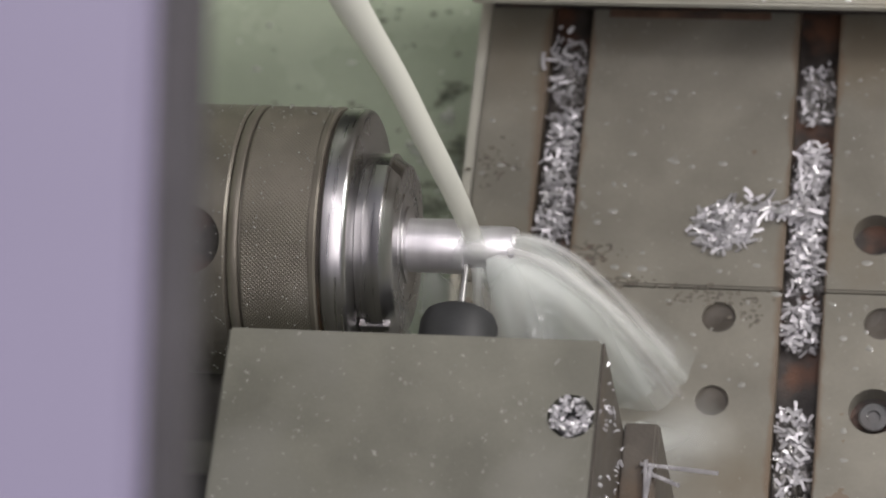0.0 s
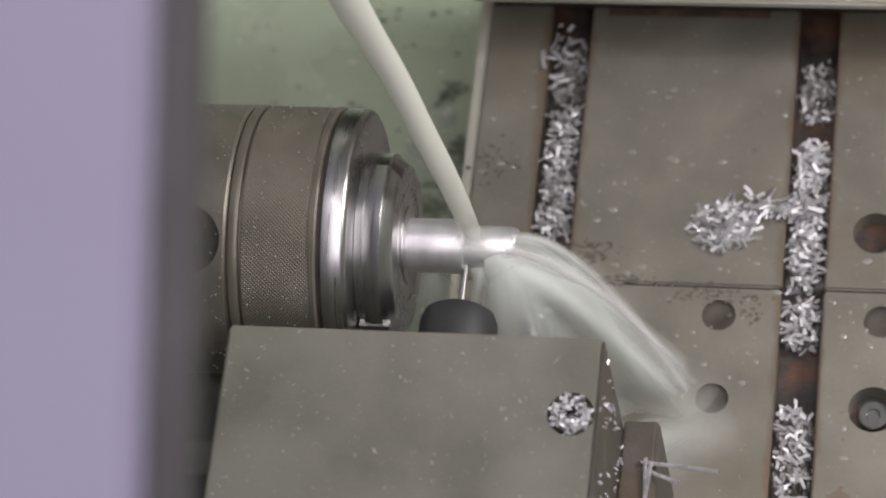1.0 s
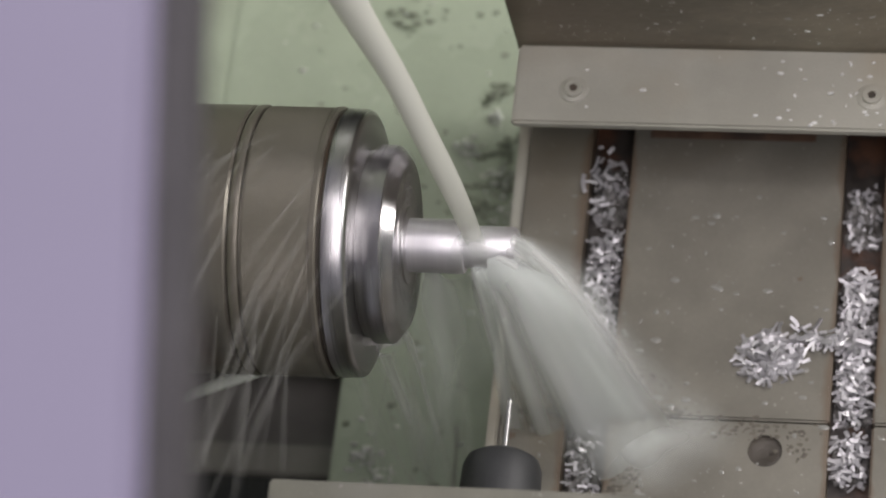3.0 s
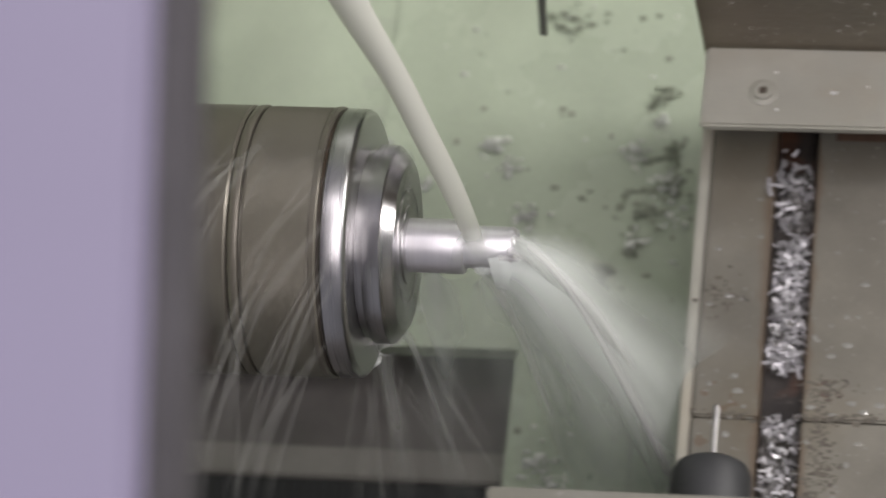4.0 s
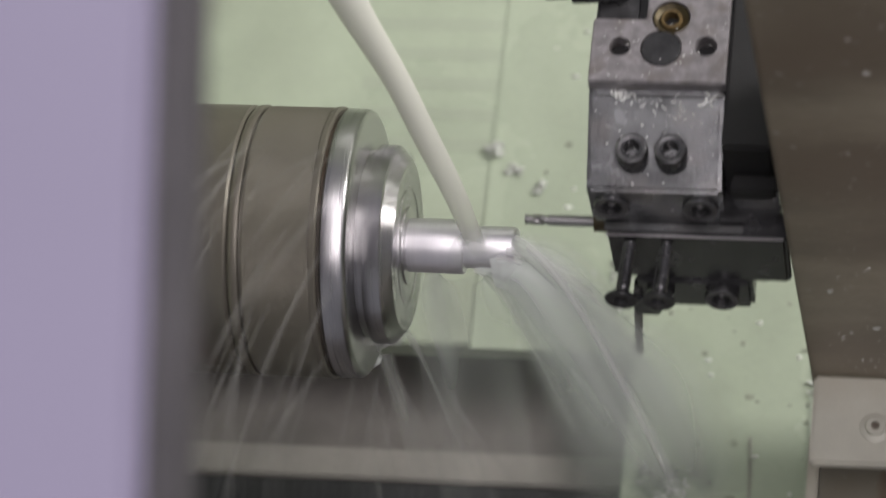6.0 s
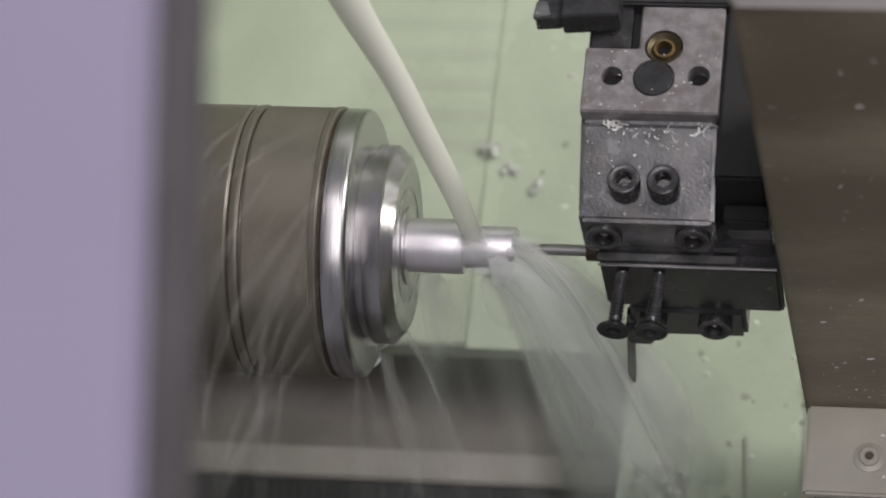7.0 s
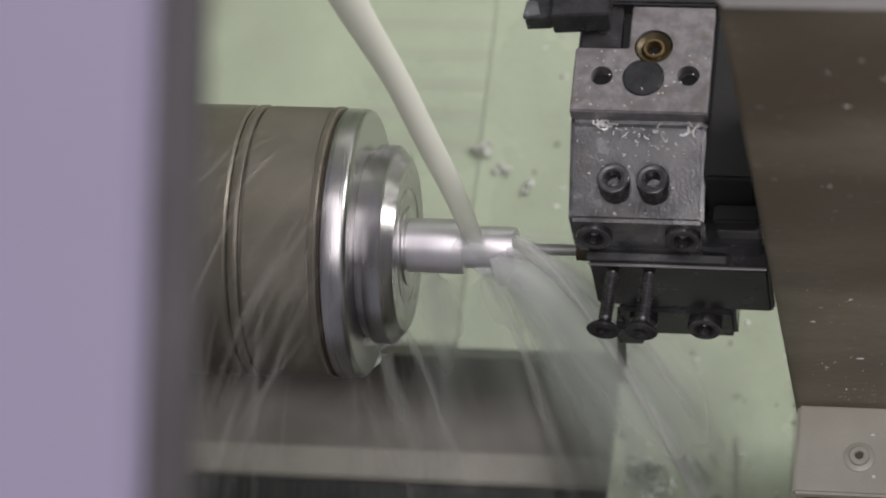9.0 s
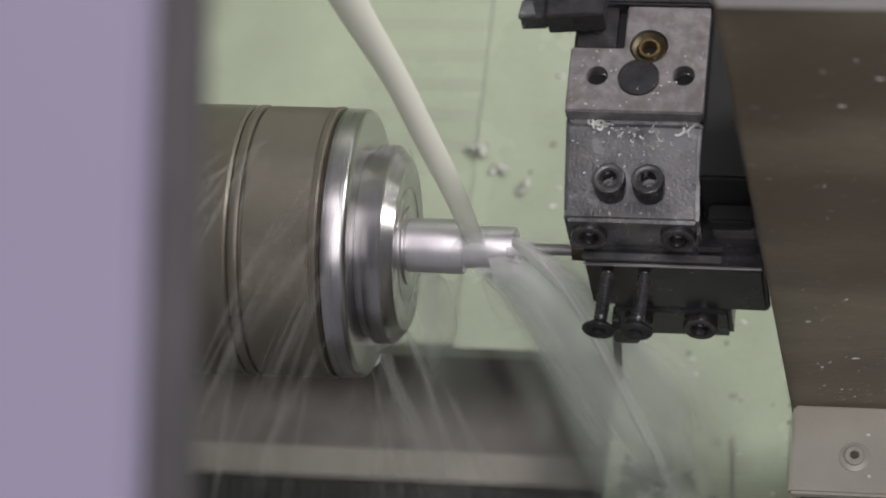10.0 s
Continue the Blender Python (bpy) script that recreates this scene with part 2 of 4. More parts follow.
def cap_screw(parent, origin, axis, r, h, mat=None, name="cap_screw", socket=None):
    """Socket head screw standing on origin: knurled side, rubbed rim, deep hex socket; a bright steel cone is added as
    the glint at its bottom.
    """
    mat = mat or BLACK
    c = 0.14 * r
    head = lathe([(0, r * 0.98), (h * 0.15, r), (h - c, r), (h - 0.3 * c, r - 0.3 * c), (h - 0.3 * c, r * 0.52), (h * 0.15, r * 0.50)], origin, axis, 40)
    ob = part(name, head, mat, parent, smooth=True)
    a = Vector(axis).normalized()
    o = Vector(origin)
    part("rim", lathe([(h - 0.3 * c, r - 0.30 * c), (h + 0.03, r - 0.8 * c), (h + 0.05, r * 0.74), (h - 0.2 * c, r * 0.66)], o, axis, 40, ring_only=True), WORN, ob, "rubbed bright rim", smooth=True)
    part("hex_socket", lathe([(0, r * 0.49), (0.05, r * 0.49)], o + a * (0.2 * h), axis, 6), socket or HOLDER, ob)
    part("socket_glint", lathe([(0, r * 0.26), (0.5, r * 0.18), (0.6, 0.05)], o + a * (0.2 * h + 0.1), axis, 16), STEEL, ob, smooth=True)
    return ob


def swarf(n, place, size=(4.0, 8.0), thick=0.9, curl=0.8, seed=1, flat=0.35):
    """Short bent chips of metal: place(rng) gives each one's point."""
    rng = random.Random(seed)
    bm = bmesh.new()
    for _ in range(n):
        p = Vector(place(rng))
        L, w = rng.uniform(*size), thick * rng.uniform(0.6, 1.3)
        rot = Euler((rng.uniform(-flat, flat), rng.uniform(-flat, flat), rng.uniform(0, 6.283))).to_matrix()
        k = rng.uniform(-curl, curl)
        seg, rings = 4, []
        x = y = 0.0
        for s in range(seg + 1):
            ang = k * s
            ring = []
            for dy, dz in ((-w / 2, -w * 0.3), (w / 2, -w * 0.3), (w / 2, w * 0.3), (-w / 2, w * 0.3)):
                q = Vector((x - math.sin(ang) * dy, y + math.cos(ang) * dy, dz))
                ring.append(bm.verts.new(p + rot @ q))
            rings.append(ring)
            x += L / seg * math.cos(ang)
            y += L / seg * math.sin(ang)
        for a, b in zip(rings, rings[1:]):
            for i in range(4):
                bm.faces.new((a[i], a[(i + 1) % 4], b[(i + 1) % 4], b[i]))
        bm.faces.new(rings[0])
        bm.faces.new(rings[-1])
    return bm


def specks(n, place, size=(0.4, 1.4), seed=1, tall=0.5):
    """Small lumps: droplets and crumbs, as squat irregular domes."""
    rng = random.Random(seed)
    bm = bmesh.new()
    for _ in range(n):
        p, r = Vector(place(rng)), rng.uniform(*size)
        st, a = rng.uniform(0.6, 1.9), rng.uniform(0, 6.28)
        low, mid = [], []
        for i in range(7):
            t = a + 6.283 * i / 7
            rr = r * rng.uniform(0.75, 1.2)
            d = Vector((math.cos(t) * rr * st, math.sin(t) * rr, 0))
            low.append(bm.verts.new(p + d))
            mid.append(bm.verts.new(p + d * 0.62 + Vector((0, 0, r * tall * 0.8))))
        top = bm.verts.new(p + Vector((0, 0, r * tall)))
        for i in range(7):
            j = (i + 1) % 7
            bm.faces.new((low[i], low[j], mid[j], mid[i]))
            bm.faces.new((mid[i], mid[j], top))
    return bm


def sheet_of(fn, nu, nv):
    """Curved water sheet: fn(u, v) with its u, v kept for the streaks."""
    bm = bmesh.new()
    uv = bm.loops.layers.uv.new("UVMap")
    g = [[bm.verts.new(fn(i / nu, j / nv)) for i in range(nu + 1)] for j in range(nv + 1)]
    for j in range(nv):
        for i in range(nu):
            f = bm.faces.new((g[j][i], g[j][i + 1], g[j + 1][i + 1], g[j + 1][i]))
            for loop, (a, b) in zip(f.loops, ((i, j), (i + 1, j), (i + 1, j + 1), (i, j + 1))):
                loop[uv].uv = (a / nu, b / nv)
    return bm


def cut(ob, *cutters):
    """Cut solids out of a part."""
    root = ob
    while root.parent:
        root = root.parent
    tools = []
    for bm in cutters:
        for v in bm.verts:
            v.co = (v.co - BASE[root]) * 0.001
        bmesh.ops.recalc_face_normals(bm, faces=bm.faces)
        me = bpy.data.meshes.new("cutter")
        bm.to_mesh(me)
        bm.free()
        t = new("cutter", me)
        t.parent = root
        tools.append(t)
        mod = ob.modifiers.new("cut", "BOOLEAN")
        mod.operation, mod.object, mod.solver = "DIFFERENCE", t, "EXACT"
    dg = bpy.context.evaluated_depsgraph_get()
    dg.update()
    me = bpy.data.meshes.new_from_object(ob.evaluated_get(dg))
    ob.modifiers.clear()
    ob.data = me
    for t in tools:
        old = t.data
        bpy.data.objects.remove(t)
        bpy.data.meshes.remove(old)
    return ob


def rod(o, axis, r, a, b, seg=40):
    return lathe([(a, r), (b, r)], o, axis, seg)


MOVES = []          # (thing, follows x, follows y)


def carried(ob, along=True, across=True):
    MOVES.append((ob, along, across))
    return ob


# ---- the place round the machine ----
def build_bed():
    solo("floor", box(-600, 900, -700, 700, -320, -300, 0), DARKBED, (0, 0, -320), "dark oily chip pan under the machine", "floor", kind="structure")
    solo("wall_back", box(-600, 900, 420, 440, -300, 500, 0), GREEN_BACK, (0, 420, -300), "green painted back wall of the enclosure", "wall", kind="structure")
    solo("wall_headstock", box(-260, -230, -400, 420, -300, 300, 0), GREEN_BACK, (-245, 0, -300), "green painted headstock wall behind the chuck", "wall", kind="structure")
    solo("wall_right", box(880, 900, -400, 420, -300, 400, 0), GREEN_BACK, (890, 0, -300), "green painted end wall", "wall", kind="structure")
    # fixed cover with shallow corrugations behind the chuck
    cover = thing("way_cover", (-60, 150, -215), "green-grey corrugated way cover with coolant running over it", "way cover", kind="structure")
    part("sheet", box(-230, 500, 58, 419, -214, -201.0, 1.0), GREEN, cover)
    for i in range(7):
        y = 150 + 15 * i
        part("rib", box(-110, 60, y, y + 6, -201.0, -200.86, 0.05), GREEN_BACK, cover)
    bed = thing("machine_bed", (0, -50, -300), "dark wet machine bed with a grey guide bar", "machine bed", kind="structure")
    part("trough", box(-230, 700, -400, 84, -262, -240, 1), DARKBED, bed)
    part("back_lip", box(-230, 700, 78, 84, -239.8, -216, 1), DARKBED, bed)
    part("guide_bar", box(-230, 700, 11, 25.5, -240, -237, 1.0), BEDBAR, bed, "grey wet steel guide bar")
    part("dark_channel", box(-230, 700, -60, 10.5, -240, -239, 0.5), RUBBER_AND_SHADE, bed)
    for i in range(46):
        part("bristle", box(-160 + i * 4.2, -157.4 + i * 4.2, -52, 8, -239, -238.2, 0.2), RUBBER_AND_SHADE, bed)


def build_door():
    d, n = Vector((0, 0.890, 0.456)), Vector((0, -0.456, 0.890))
    o = Vector((0, -279, 535))
    door = thing("machine_door", o, "pale lilac painted machine door with a dark edge", "door", kind="structure")

    def slab(x0, x1, t0, t1, bevel):
        bm = box(x0, x1, -320, 320, t0, t1, bevel)
        for v in bm.verts:
            v.co = o + Vector((v.co.x, 0, 0)) + d * v.co.y + n * v.co.z
        return bm
    part("panel", slab(-420, 24.5, -18, 0, 2.0), DOORPAINT, door)
    part("edge_seal", slab(24.5, 31.6, -16, -1.5, 2.0), GASKET, door, "dark rubber door seal")


# ---- chuck and workpiece ----
def build_chuck():
    chuck = thing("collet_chuck", (-75, 0, 0), "grey steel collet chuck with a knurled ring and bright nose", "chuck")
    body = part("body", lathe([(-228, 40), (-228, 48.4), (-95.6, 48.4), (-94.6, 47.6), (-94.6, 40)], (0, 0, 0), seg=128), CHUCK, chuck, smooth=True)
    part("groove", lathe([(-94.6, 40), (-94.6, 47.0), (-94.0, 47.2), (-93.6, 48.3), (-92.8, 48.6), (-91.2, 48.6), (-90.5, 48.2), (-90.2, 46.9), (-89.5, 46.7), (-89.4, 40)], (0, 0, 0), seg=128), CHUCK, chuck, smooth=True)
    # spanner hole on the side that faces the door opening
    a = Vector((0, -0.47, 0.882))
    o = a * 48.4 + Vector((-108.6, 0, 0))
    cut(body, rod(o, a, 12.0, -9, 8, 48))
    part("hole_bottom", lathe([(-5.6, 11.9), (-4.4, 11.8), (-4.8, 7.0), (-4.6, 3.2), (-4.2, 3.0), (-4.2, 0.2)], o, a, 40), SLOT, body, "bottom of the spanner hole, darkened for shade", smooth=True)
    # knurled ring
    nx, na, x0, x1, R = 34, 420, -89.4, -65.2, 48.0
    bm = bmesh.new()
    rows = []
    for i in range(nx + 1):
        x = x0 + (x1 - x0) * i / nx
        row = []
        for k in range(na):
            t = 2 * math.pi * k / na
            r = R + (0.24 if (i + k) % 2 == 0 and 0 < i < nx else 0.0)
            row.append(bm.verts.new((x, r * math.cos(t), r * math.sin(t))))
        rows.append(row)
    for p, q in zip(rows, rows[1:]):
        for k in range(na):
            j = (k + 1) % na
            if (rows.index(p) + k) % 2 == 0:
                bm.faces.new((p[k], p[j], q[k]))
                bm.faces.new((p[j], q[j], q[k]))
            else:
                bm.faces.new((p[k], p[j], q[j]))
                bm.faces.new((p[k], q[j], q[k]))
    bm.faces.new(rows[0])
    bm.faces.new(rows[-1])
    part("knurled_ring", bm, CHUCK, chuck, "grey diamond-knurled ring")
    part("ring_lip", lathe([(-65.2, 40), (-65.2, 48.6), (-63.6, 48.6), (-62.9, 47.9), (-62.9, 40)], (0, 0, 0), seg=128), CHUCK, chuck, smooth=True)
    part("gap_ring", lathe([(-62.9, 40), (-62.9, 46.6), (-61.7, 46.6), (-61.7, 40)], (0, 0, 0), seg=96), IRON_SHADED, chuck, smooth=True)
    part("bright_flange", lathe([(-61.6, 30), (-61.6, 47.4), (-61.0, 48.1), (-54.4, 47.9), (-53.4, 47.3), (-52.7, 46.0), (-52.6, 45.6), (-52.6, 20)], (0, 0, 0), seg=128), SILVER, chuck, "polished steel flange", smooth=True)
    # stepped nose, cut away over a sector at the top
    part("nose_core", lathe([(-52.5, 12.0), (-52.5, 32.4), (-44.0, 32.4), (-43.6, 31.2), (-39.3, 28.4), (-39.3, 12.0)], (0, 0, 0), seg=110), STEEL, chuck, "steel core of the stepped nose", smooth=True)
    part("nose_ring", lathe([(-52.4, 12.0), (-52.4, 33.4), (-49.6, 33.4), (-49.4, 35.4), (-49.0, 35.6), (-43.2, 35.4), (-42.6, 34.9), (-39.4, 30.8), (-39.2, 30.2), (-39.2, 12.0)], (0, 0, 0), seg=110, a0=66, a1=350), SILVER, chuck, "polished stepped nose ring with a notch", smooth=True)
    for t0 in (172, 292):
        b = box(-51.8, -41.0, -1.4, 1.4, 33.0, 36.2, 0.3)
        bmesh.ops.rotate(b, verts=b.verts, cent=(0, 0, 0), matrix=Matrix.Rotation(radians(t0 - 90), 3, "X"))
        part("lug", b, STEEL, chuck)
    part("face_groove", lathe([(-39.3, 20.8), (-39.0, 20.7), (-39.0, 20.3), (-39.3, 20.2)], (0, 0, 0), seg=96, ring_only=True), STEEL, chuck, smooth=True)
    part("collet", lathe([(-39.6, 9.0), (-39.6, 14.2), (-38.6, 13.8), (-38.4, 9.7), (-38.4, 9.0)], (0, 0, 0), seg=96), STEEL, chuck, smooth=True)
    # droplets on the upper and front side
    rng = random.Random(5)
    bm = bmesh.new()
    for _ in range(720):
        x, t = rng.uniform(-125, -65), radians(rng.uniform(20, 215))
        if -95 < x < -89:
            continue
        r = 0.12 + 0.34 * rng.random() ** 2
        c = Vector((x, 48.6 * math.cos(t), 48.6 * math.sin(t)))
        bmesh.ops.create_icosphere(bm, subdivisions=1, radius=r, matrix=Matrix.Translation(c))
    part("coolant_drops", bm, MILKDROP, chuck, "milky coolant droplets", smooth=True, kind="stuff")
    work = solo("workpiece", lathe([(-39.6, 0.2), (-39.6, 9.6), (-19.4, 9.8), (-18.4, 9.4), (-18.2, 7.6), (-1.2, 7.6), (0.2, 6.8), (0.4, 1.6), (-2.0, 1.2)], (0, 0, 0), seg=96),
                ALU, (-30, 0, 0), "bright turned aluminium workpiece with a stepped end", "workpiece", smooth=True)
    return chuck, work


# ---- cross slide: table with T-slots, rail, post ----
def build_slide():
    Z = -89.5
    s = thing("cross_slide", (200, -150, -190), "oily grey cast-iron cross slide table with chip-filled slots", "cross slide")
    carried(s)
    edge = part("edge_strip", box(98.2, 102.6, -520, -37, -150, Z - 1.2, 0.8), RAIL, s, "bright machined edge strip")
    y_join = -169.3
    plates = []
    for x0, x1 in ((103, 127.6), (143.6, 225.6), (241.4, 330), (346, 520)):
        plates.append(part("table_plate", box(x0, x1, y_join + 0.35, -37, -130, Z, 0.8), TABLE, s))
        plates.append(part("table_plate", box(x0, x1, -520, y_join - 0.35, -130, Z, 0.8), TABLE, s))
    # lower sides in the darker iron, so their shade is in the colour
    part("table_base", box(103, 520, -520, -37, -188, -130.2, 1), IRON_SHADED, s)
    # slot floors coloured dark for the shade down there
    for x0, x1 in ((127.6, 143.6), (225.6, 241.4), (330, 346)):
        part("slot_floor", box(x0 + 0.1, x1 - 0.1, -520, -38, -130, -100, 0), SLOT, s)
    part("rust_band", box(150, 214, -50.6, -47.2, Z, Z + 0.18, 0), RUST, s, "rust along the rail foot")
    for x, y, r, ob in ((202.7, -181.4, 6.4, plates[3]), (202.5, -216, 6.2, plates[3]), (259.7, -144.5, 8.6, plates[4]), (263.6, -181.9, 6.6, plates[5]), (262.3, -218, 9.2, plates[5])):
        cut(ob, rod((x, y, Z), (0, 0, 1), r, -9, 4))
        part("bore_floor", rod((x, y, Z), (0, 0, 1), r + 0.5, -9.6, -8.8, 32) if r > 8 else lathe([(-9.6, r + 0.3), (-1.6, r + 0.3), (-1.2, r * 0.7), (-1.9, r * 0.4), (-1.5, 0.2)], (x, y, Z), (0, 0, 1), 24), SLOT if r > 8 else IRON_SHADED, ob, smooth=True)
    part("bolt_head", lathe([(0, 5.6), (1.2, 5.6), (1.6, 5.0), (1.6, 2.6), (0.6, 2.2)], (262.3, -218, Z - 6), (0, 0, 1), 32), HOLDER, s, smooth=True)
    # rail across the table
    rail = part("rail", box(101.4, 520, -67.4, -33.2, -54.5, -50, 1.0), RAIL, s, "pale zinc-grey clamping rail")
    # dark filler standing in for the shade below the rail
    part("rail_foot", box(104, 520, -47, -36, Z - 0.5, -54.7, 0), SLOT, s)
    for x in (124.2, 236.5, 348):
        part("washer", lathe([(0, 5.6), (0.5, 5.6), (0.7, 5.2)], (x, -52.9, -50), (0, 0, 1), 32), RAIL, rail, smooth=True)
        sc = part("rail_screw", lathe([(0, 3.6), (1.3, 3.6), (1.6, 3.2), (1.6, 1.7), (0.7, 1.5)], (x, -52.9, -49.4), (0, 0, 1), 28), RAIL, rail, smooth=True)
        part("hex_socket", lathe([(0, 1.6), (0.05, 1.6)], (x, -52.9, -48.4), (0, 0, 1), 6), IRON_SHADED, sc)
    # tall post plate behind the rail
    post = part("post_plate", prism([(102.8, -150), (520, -150), (520, 226), (POST_X, 226), (100.2, -50)], "y", -33.0, 24, 1.2), POST, s, "tall oiled brown steel post plate")
    part("post_cap", box(POST_X + 1, 520, -38, 26, 226.3, 240, 1.5), EDGE, s, "bright top edge of the post")
    return s


def build_slide_swarf():
    Z = -89.5

    def in_slot(x0, x1, y0, y1, z0, z1):
        return lambda r: (r.uniform(x0 + 2.5, x1 - 2.5), r.uniform(y0, y1), r.uniform(z0, z1))
    def sludge(x0, x1, y0, y1, z, seed):
        rng = random.Random(seed)
        ph = [rng.uniform(0, 6.28) for _ in range(4)]

        def fn(u, v):
            x, y = x0 + (x1 - x0) * u, y0 + (y1 - y0) * v
            bump = 1.1 * math.sin(0.9 * x + ph[0]) * math.sin(0.55 * y + ph[1]) + 0.8 * math.sin(1.7 * x + 0.6 * y + ph[2]) + 0.6 * math.sin(1.3 * y - 1.1 * x + ph[3])
            return Vector((x, y, z + bump - 9 * (2 * v - 1) ** 8 - 2.0 * (2 * u - 1) ** 4))
        return sheet_of(fn, 18, 70)
    for x0, x1, spans in ((128.6, 142.6, ((-148, -88), (-88, -56), (-214, -163))), (226.4, 240.6, ((-168, -102), (-94, -64), (-192, -170), (-302, -213)))):
        for i, (y0, y1) in enumerate(spans):
            carried(solo("slot_sludge", sludge(x0, x1, y0, y1, -95.5 if y1 - y0 > 40 else -98.0, 50 + i), SLUDGE, ((x0 + x1) / 2, (y0 + y1) / 2, -100),
                         "wet grey sludge of coolant and fine chips in the slot", "sludge", kind="stuff", smooth=True))
    a = swarf(430, in_slot(127.6, 143.6, -146, -92, -99, -91), (1.3, 4.0), 1.1, 0.3, 11, 0.5)
    b = join(swarf(40, in_slot(127.6, 143.6, -90, -52, -99, -94), (1.5, 6), 1.2, 0.35, 12), swarf(7, lambda r: (r.uniform(124, 140), r.uniform(-74, -66), -88.4), (5, 10), 1.3, 0.5, 14, 0.2))
    c = swarf(260, in_slot(127.6, 143.6, -212, -165, -101, -92), (1.3, 4.0), 1.1, 0.3, 13, 0.5)
    carried(solo("slot_swarf", join(a, b, c), SWARF, (135, -130, -100), "silvery aluminium swarf packed in the slot", "swarf", kind="stuff"))
    a = swarf(560, in_slot(225.6, 241.4, -166, -104, -101, -90), (1.8, 5), 1.25, 0.22, 21)
    b = swarf(75, in_slot(225.6, 241.4, -92, -66, -102, -95), (1.5, 4), 1.1, 0.3, 22)
    c = swarf(150, in_slot(225.6, 241.4, -190, -172, -101, -93), (1.8, 5), 1.2, 0.25, 23)
    d = swarf(330, in_slot(225.6, 241.4, -300, -215, -101, -92), (1.8, 5), 1.2, 0.25, 24)
    carried(solo("slot_swarf", join(a, b, c, d), SWARF, (233, -130, -100), "silvery aluminium swarf packed in the slot", "swarf", kind="stuff"))

    def pile(r):
        t, q = r.uniform(0, 6.283), r.random() ** 0.6
        return 203 + 12 * q * math.cos(t), -143 + 11 * q * math.sin(t), Z + 0.8 + 5 * (1 - q) * r.random()

    def bridge(r):
        u = r.random()
        return 212 + 22 * u, -134 - 4 * u + r.uniform(-3, 3), Z + 1 + 3 * r.random()
    bm = join(swarf(240, pile, (2.0, 5.5), 1.2, 0.28, 31, 0.6), swarf(60, bridge, (2.5, 6), 1.3, 0.25, 32, 0.6))
    carried(solo("swarf_pile", bm, SWARF, (204, -143, Z), "small pile of bright aluminium chips on the table", "swarf", kind="stuff"))

    def table(r):
        while True:
            x, y = r.uniform(105, 300), r.uniform(-240, -75)
            if not (126 < x < 145 or 224 < x < 243):
                return x, y, Z
    carried(solo("table_crumbs", specks(210, table, (0.25, 1.35), 41, 0.25), DROP, (200, -140, Z), "milky droplets and crumbs on the table", "droplets", kind="stuff"))
    bm = join(swarf(9, lambda r: (153 + r.gauss(0, 3), -156 + r.gauss(0, 2), Z + 0.2), (2, 4), 0.35, 0.8, 45, 0.02),
              swarf(3, lambda r: (112 + r.gauss(0, 4), -118 + r.gauss(0, 6), Z + 0.2), (3, 6), 0.3, 0.4, 46, 0.02))
    carried(solo("table_grime", bm, SLOT, (150, -150, Z), "thin dark curls of grime on the table", "grime", kind="stuff"))
    dirt = []
    for i, (x, y, sx, sy, n) in enumerate(((152, -157, 5, 3, 40), (160, -168, 9, 1.2, 46), (150, -172, 2.0, 7, 40), (153, -188, 3, 5, 44), (147, -204, 3, 6, 30), (196, -173, 7, 2.0, 30), (214, -178, 3, 4, 20), (116, -168, 6, 1.2, 22), (110, -120, 3, 7, 16))):
        dirt.append(specks(2 * n, lambda r, k=(x, y, sx, sy): (k[0] + r.gauss(0, k[2]), k[1] + r.gauss(0, k[3]), Z), (0.15, 0.9), 140 + i, 0.12))
    carried(solo("table_dirt", join(*dirt), DIRT, (155, -170, Z), "dark crusted dirt along the table joint", "dirt", kind="stuff"))
    bm = join(specks(30, lambda r: (104 + 226 * r.random() ** 0.6, r.uniform(-66, -36), -50), (0.25, 0.8), 42, 0.4),
              swarf(26, lambda r: (200 + 60 * r.random() ** 0.5, r.uniform(-66, -38), -49.4), (1.0, 2.6), 0.7, 1.0, 43), specks(22, lambda r: (195 + 60 * r.random() ** 0.6, r.choice((r.gauss(-63, 2), r.uniform(-66, -40))), -50), (0.35, 1.0), 47, 0.7))
    carried(solo("rail_crumbs", bm, SWARF_DULL, (200, -50, -50), "pale crumbs of swarf on the rail", "swarf", kind="stuff"))
    rng = random.Random(44)
    bm = bmesh.new()
    for _ in range(1000):
        z = -45 + 265 * rng.random() ** 1.7
        p = Vector((rng.uniform(104 + 0.05 * (z + 50), 300), -33.2, z))
        r = 0.07 + 0.42 * rng.random() ** 6
        turn = Matrix.Rotation(rng.gauss(0, 0.5), 4, "Y")
        bmesh.ops.create_icosphere(bm, subdivisions=1, radius=r, matrix=Matrix.Translation(p) @ turn @ Matrix.Diagonal((rng.uniform(0.8, 4.0), 0.5, rng.uniform(0.35, 1.0), 1)))
    carried(solo("post_crumbs", bm, SWARF_DULL, (200, -33, 50), "pale crumbs stuck to the oily post", "swarf", kind="stuff"))


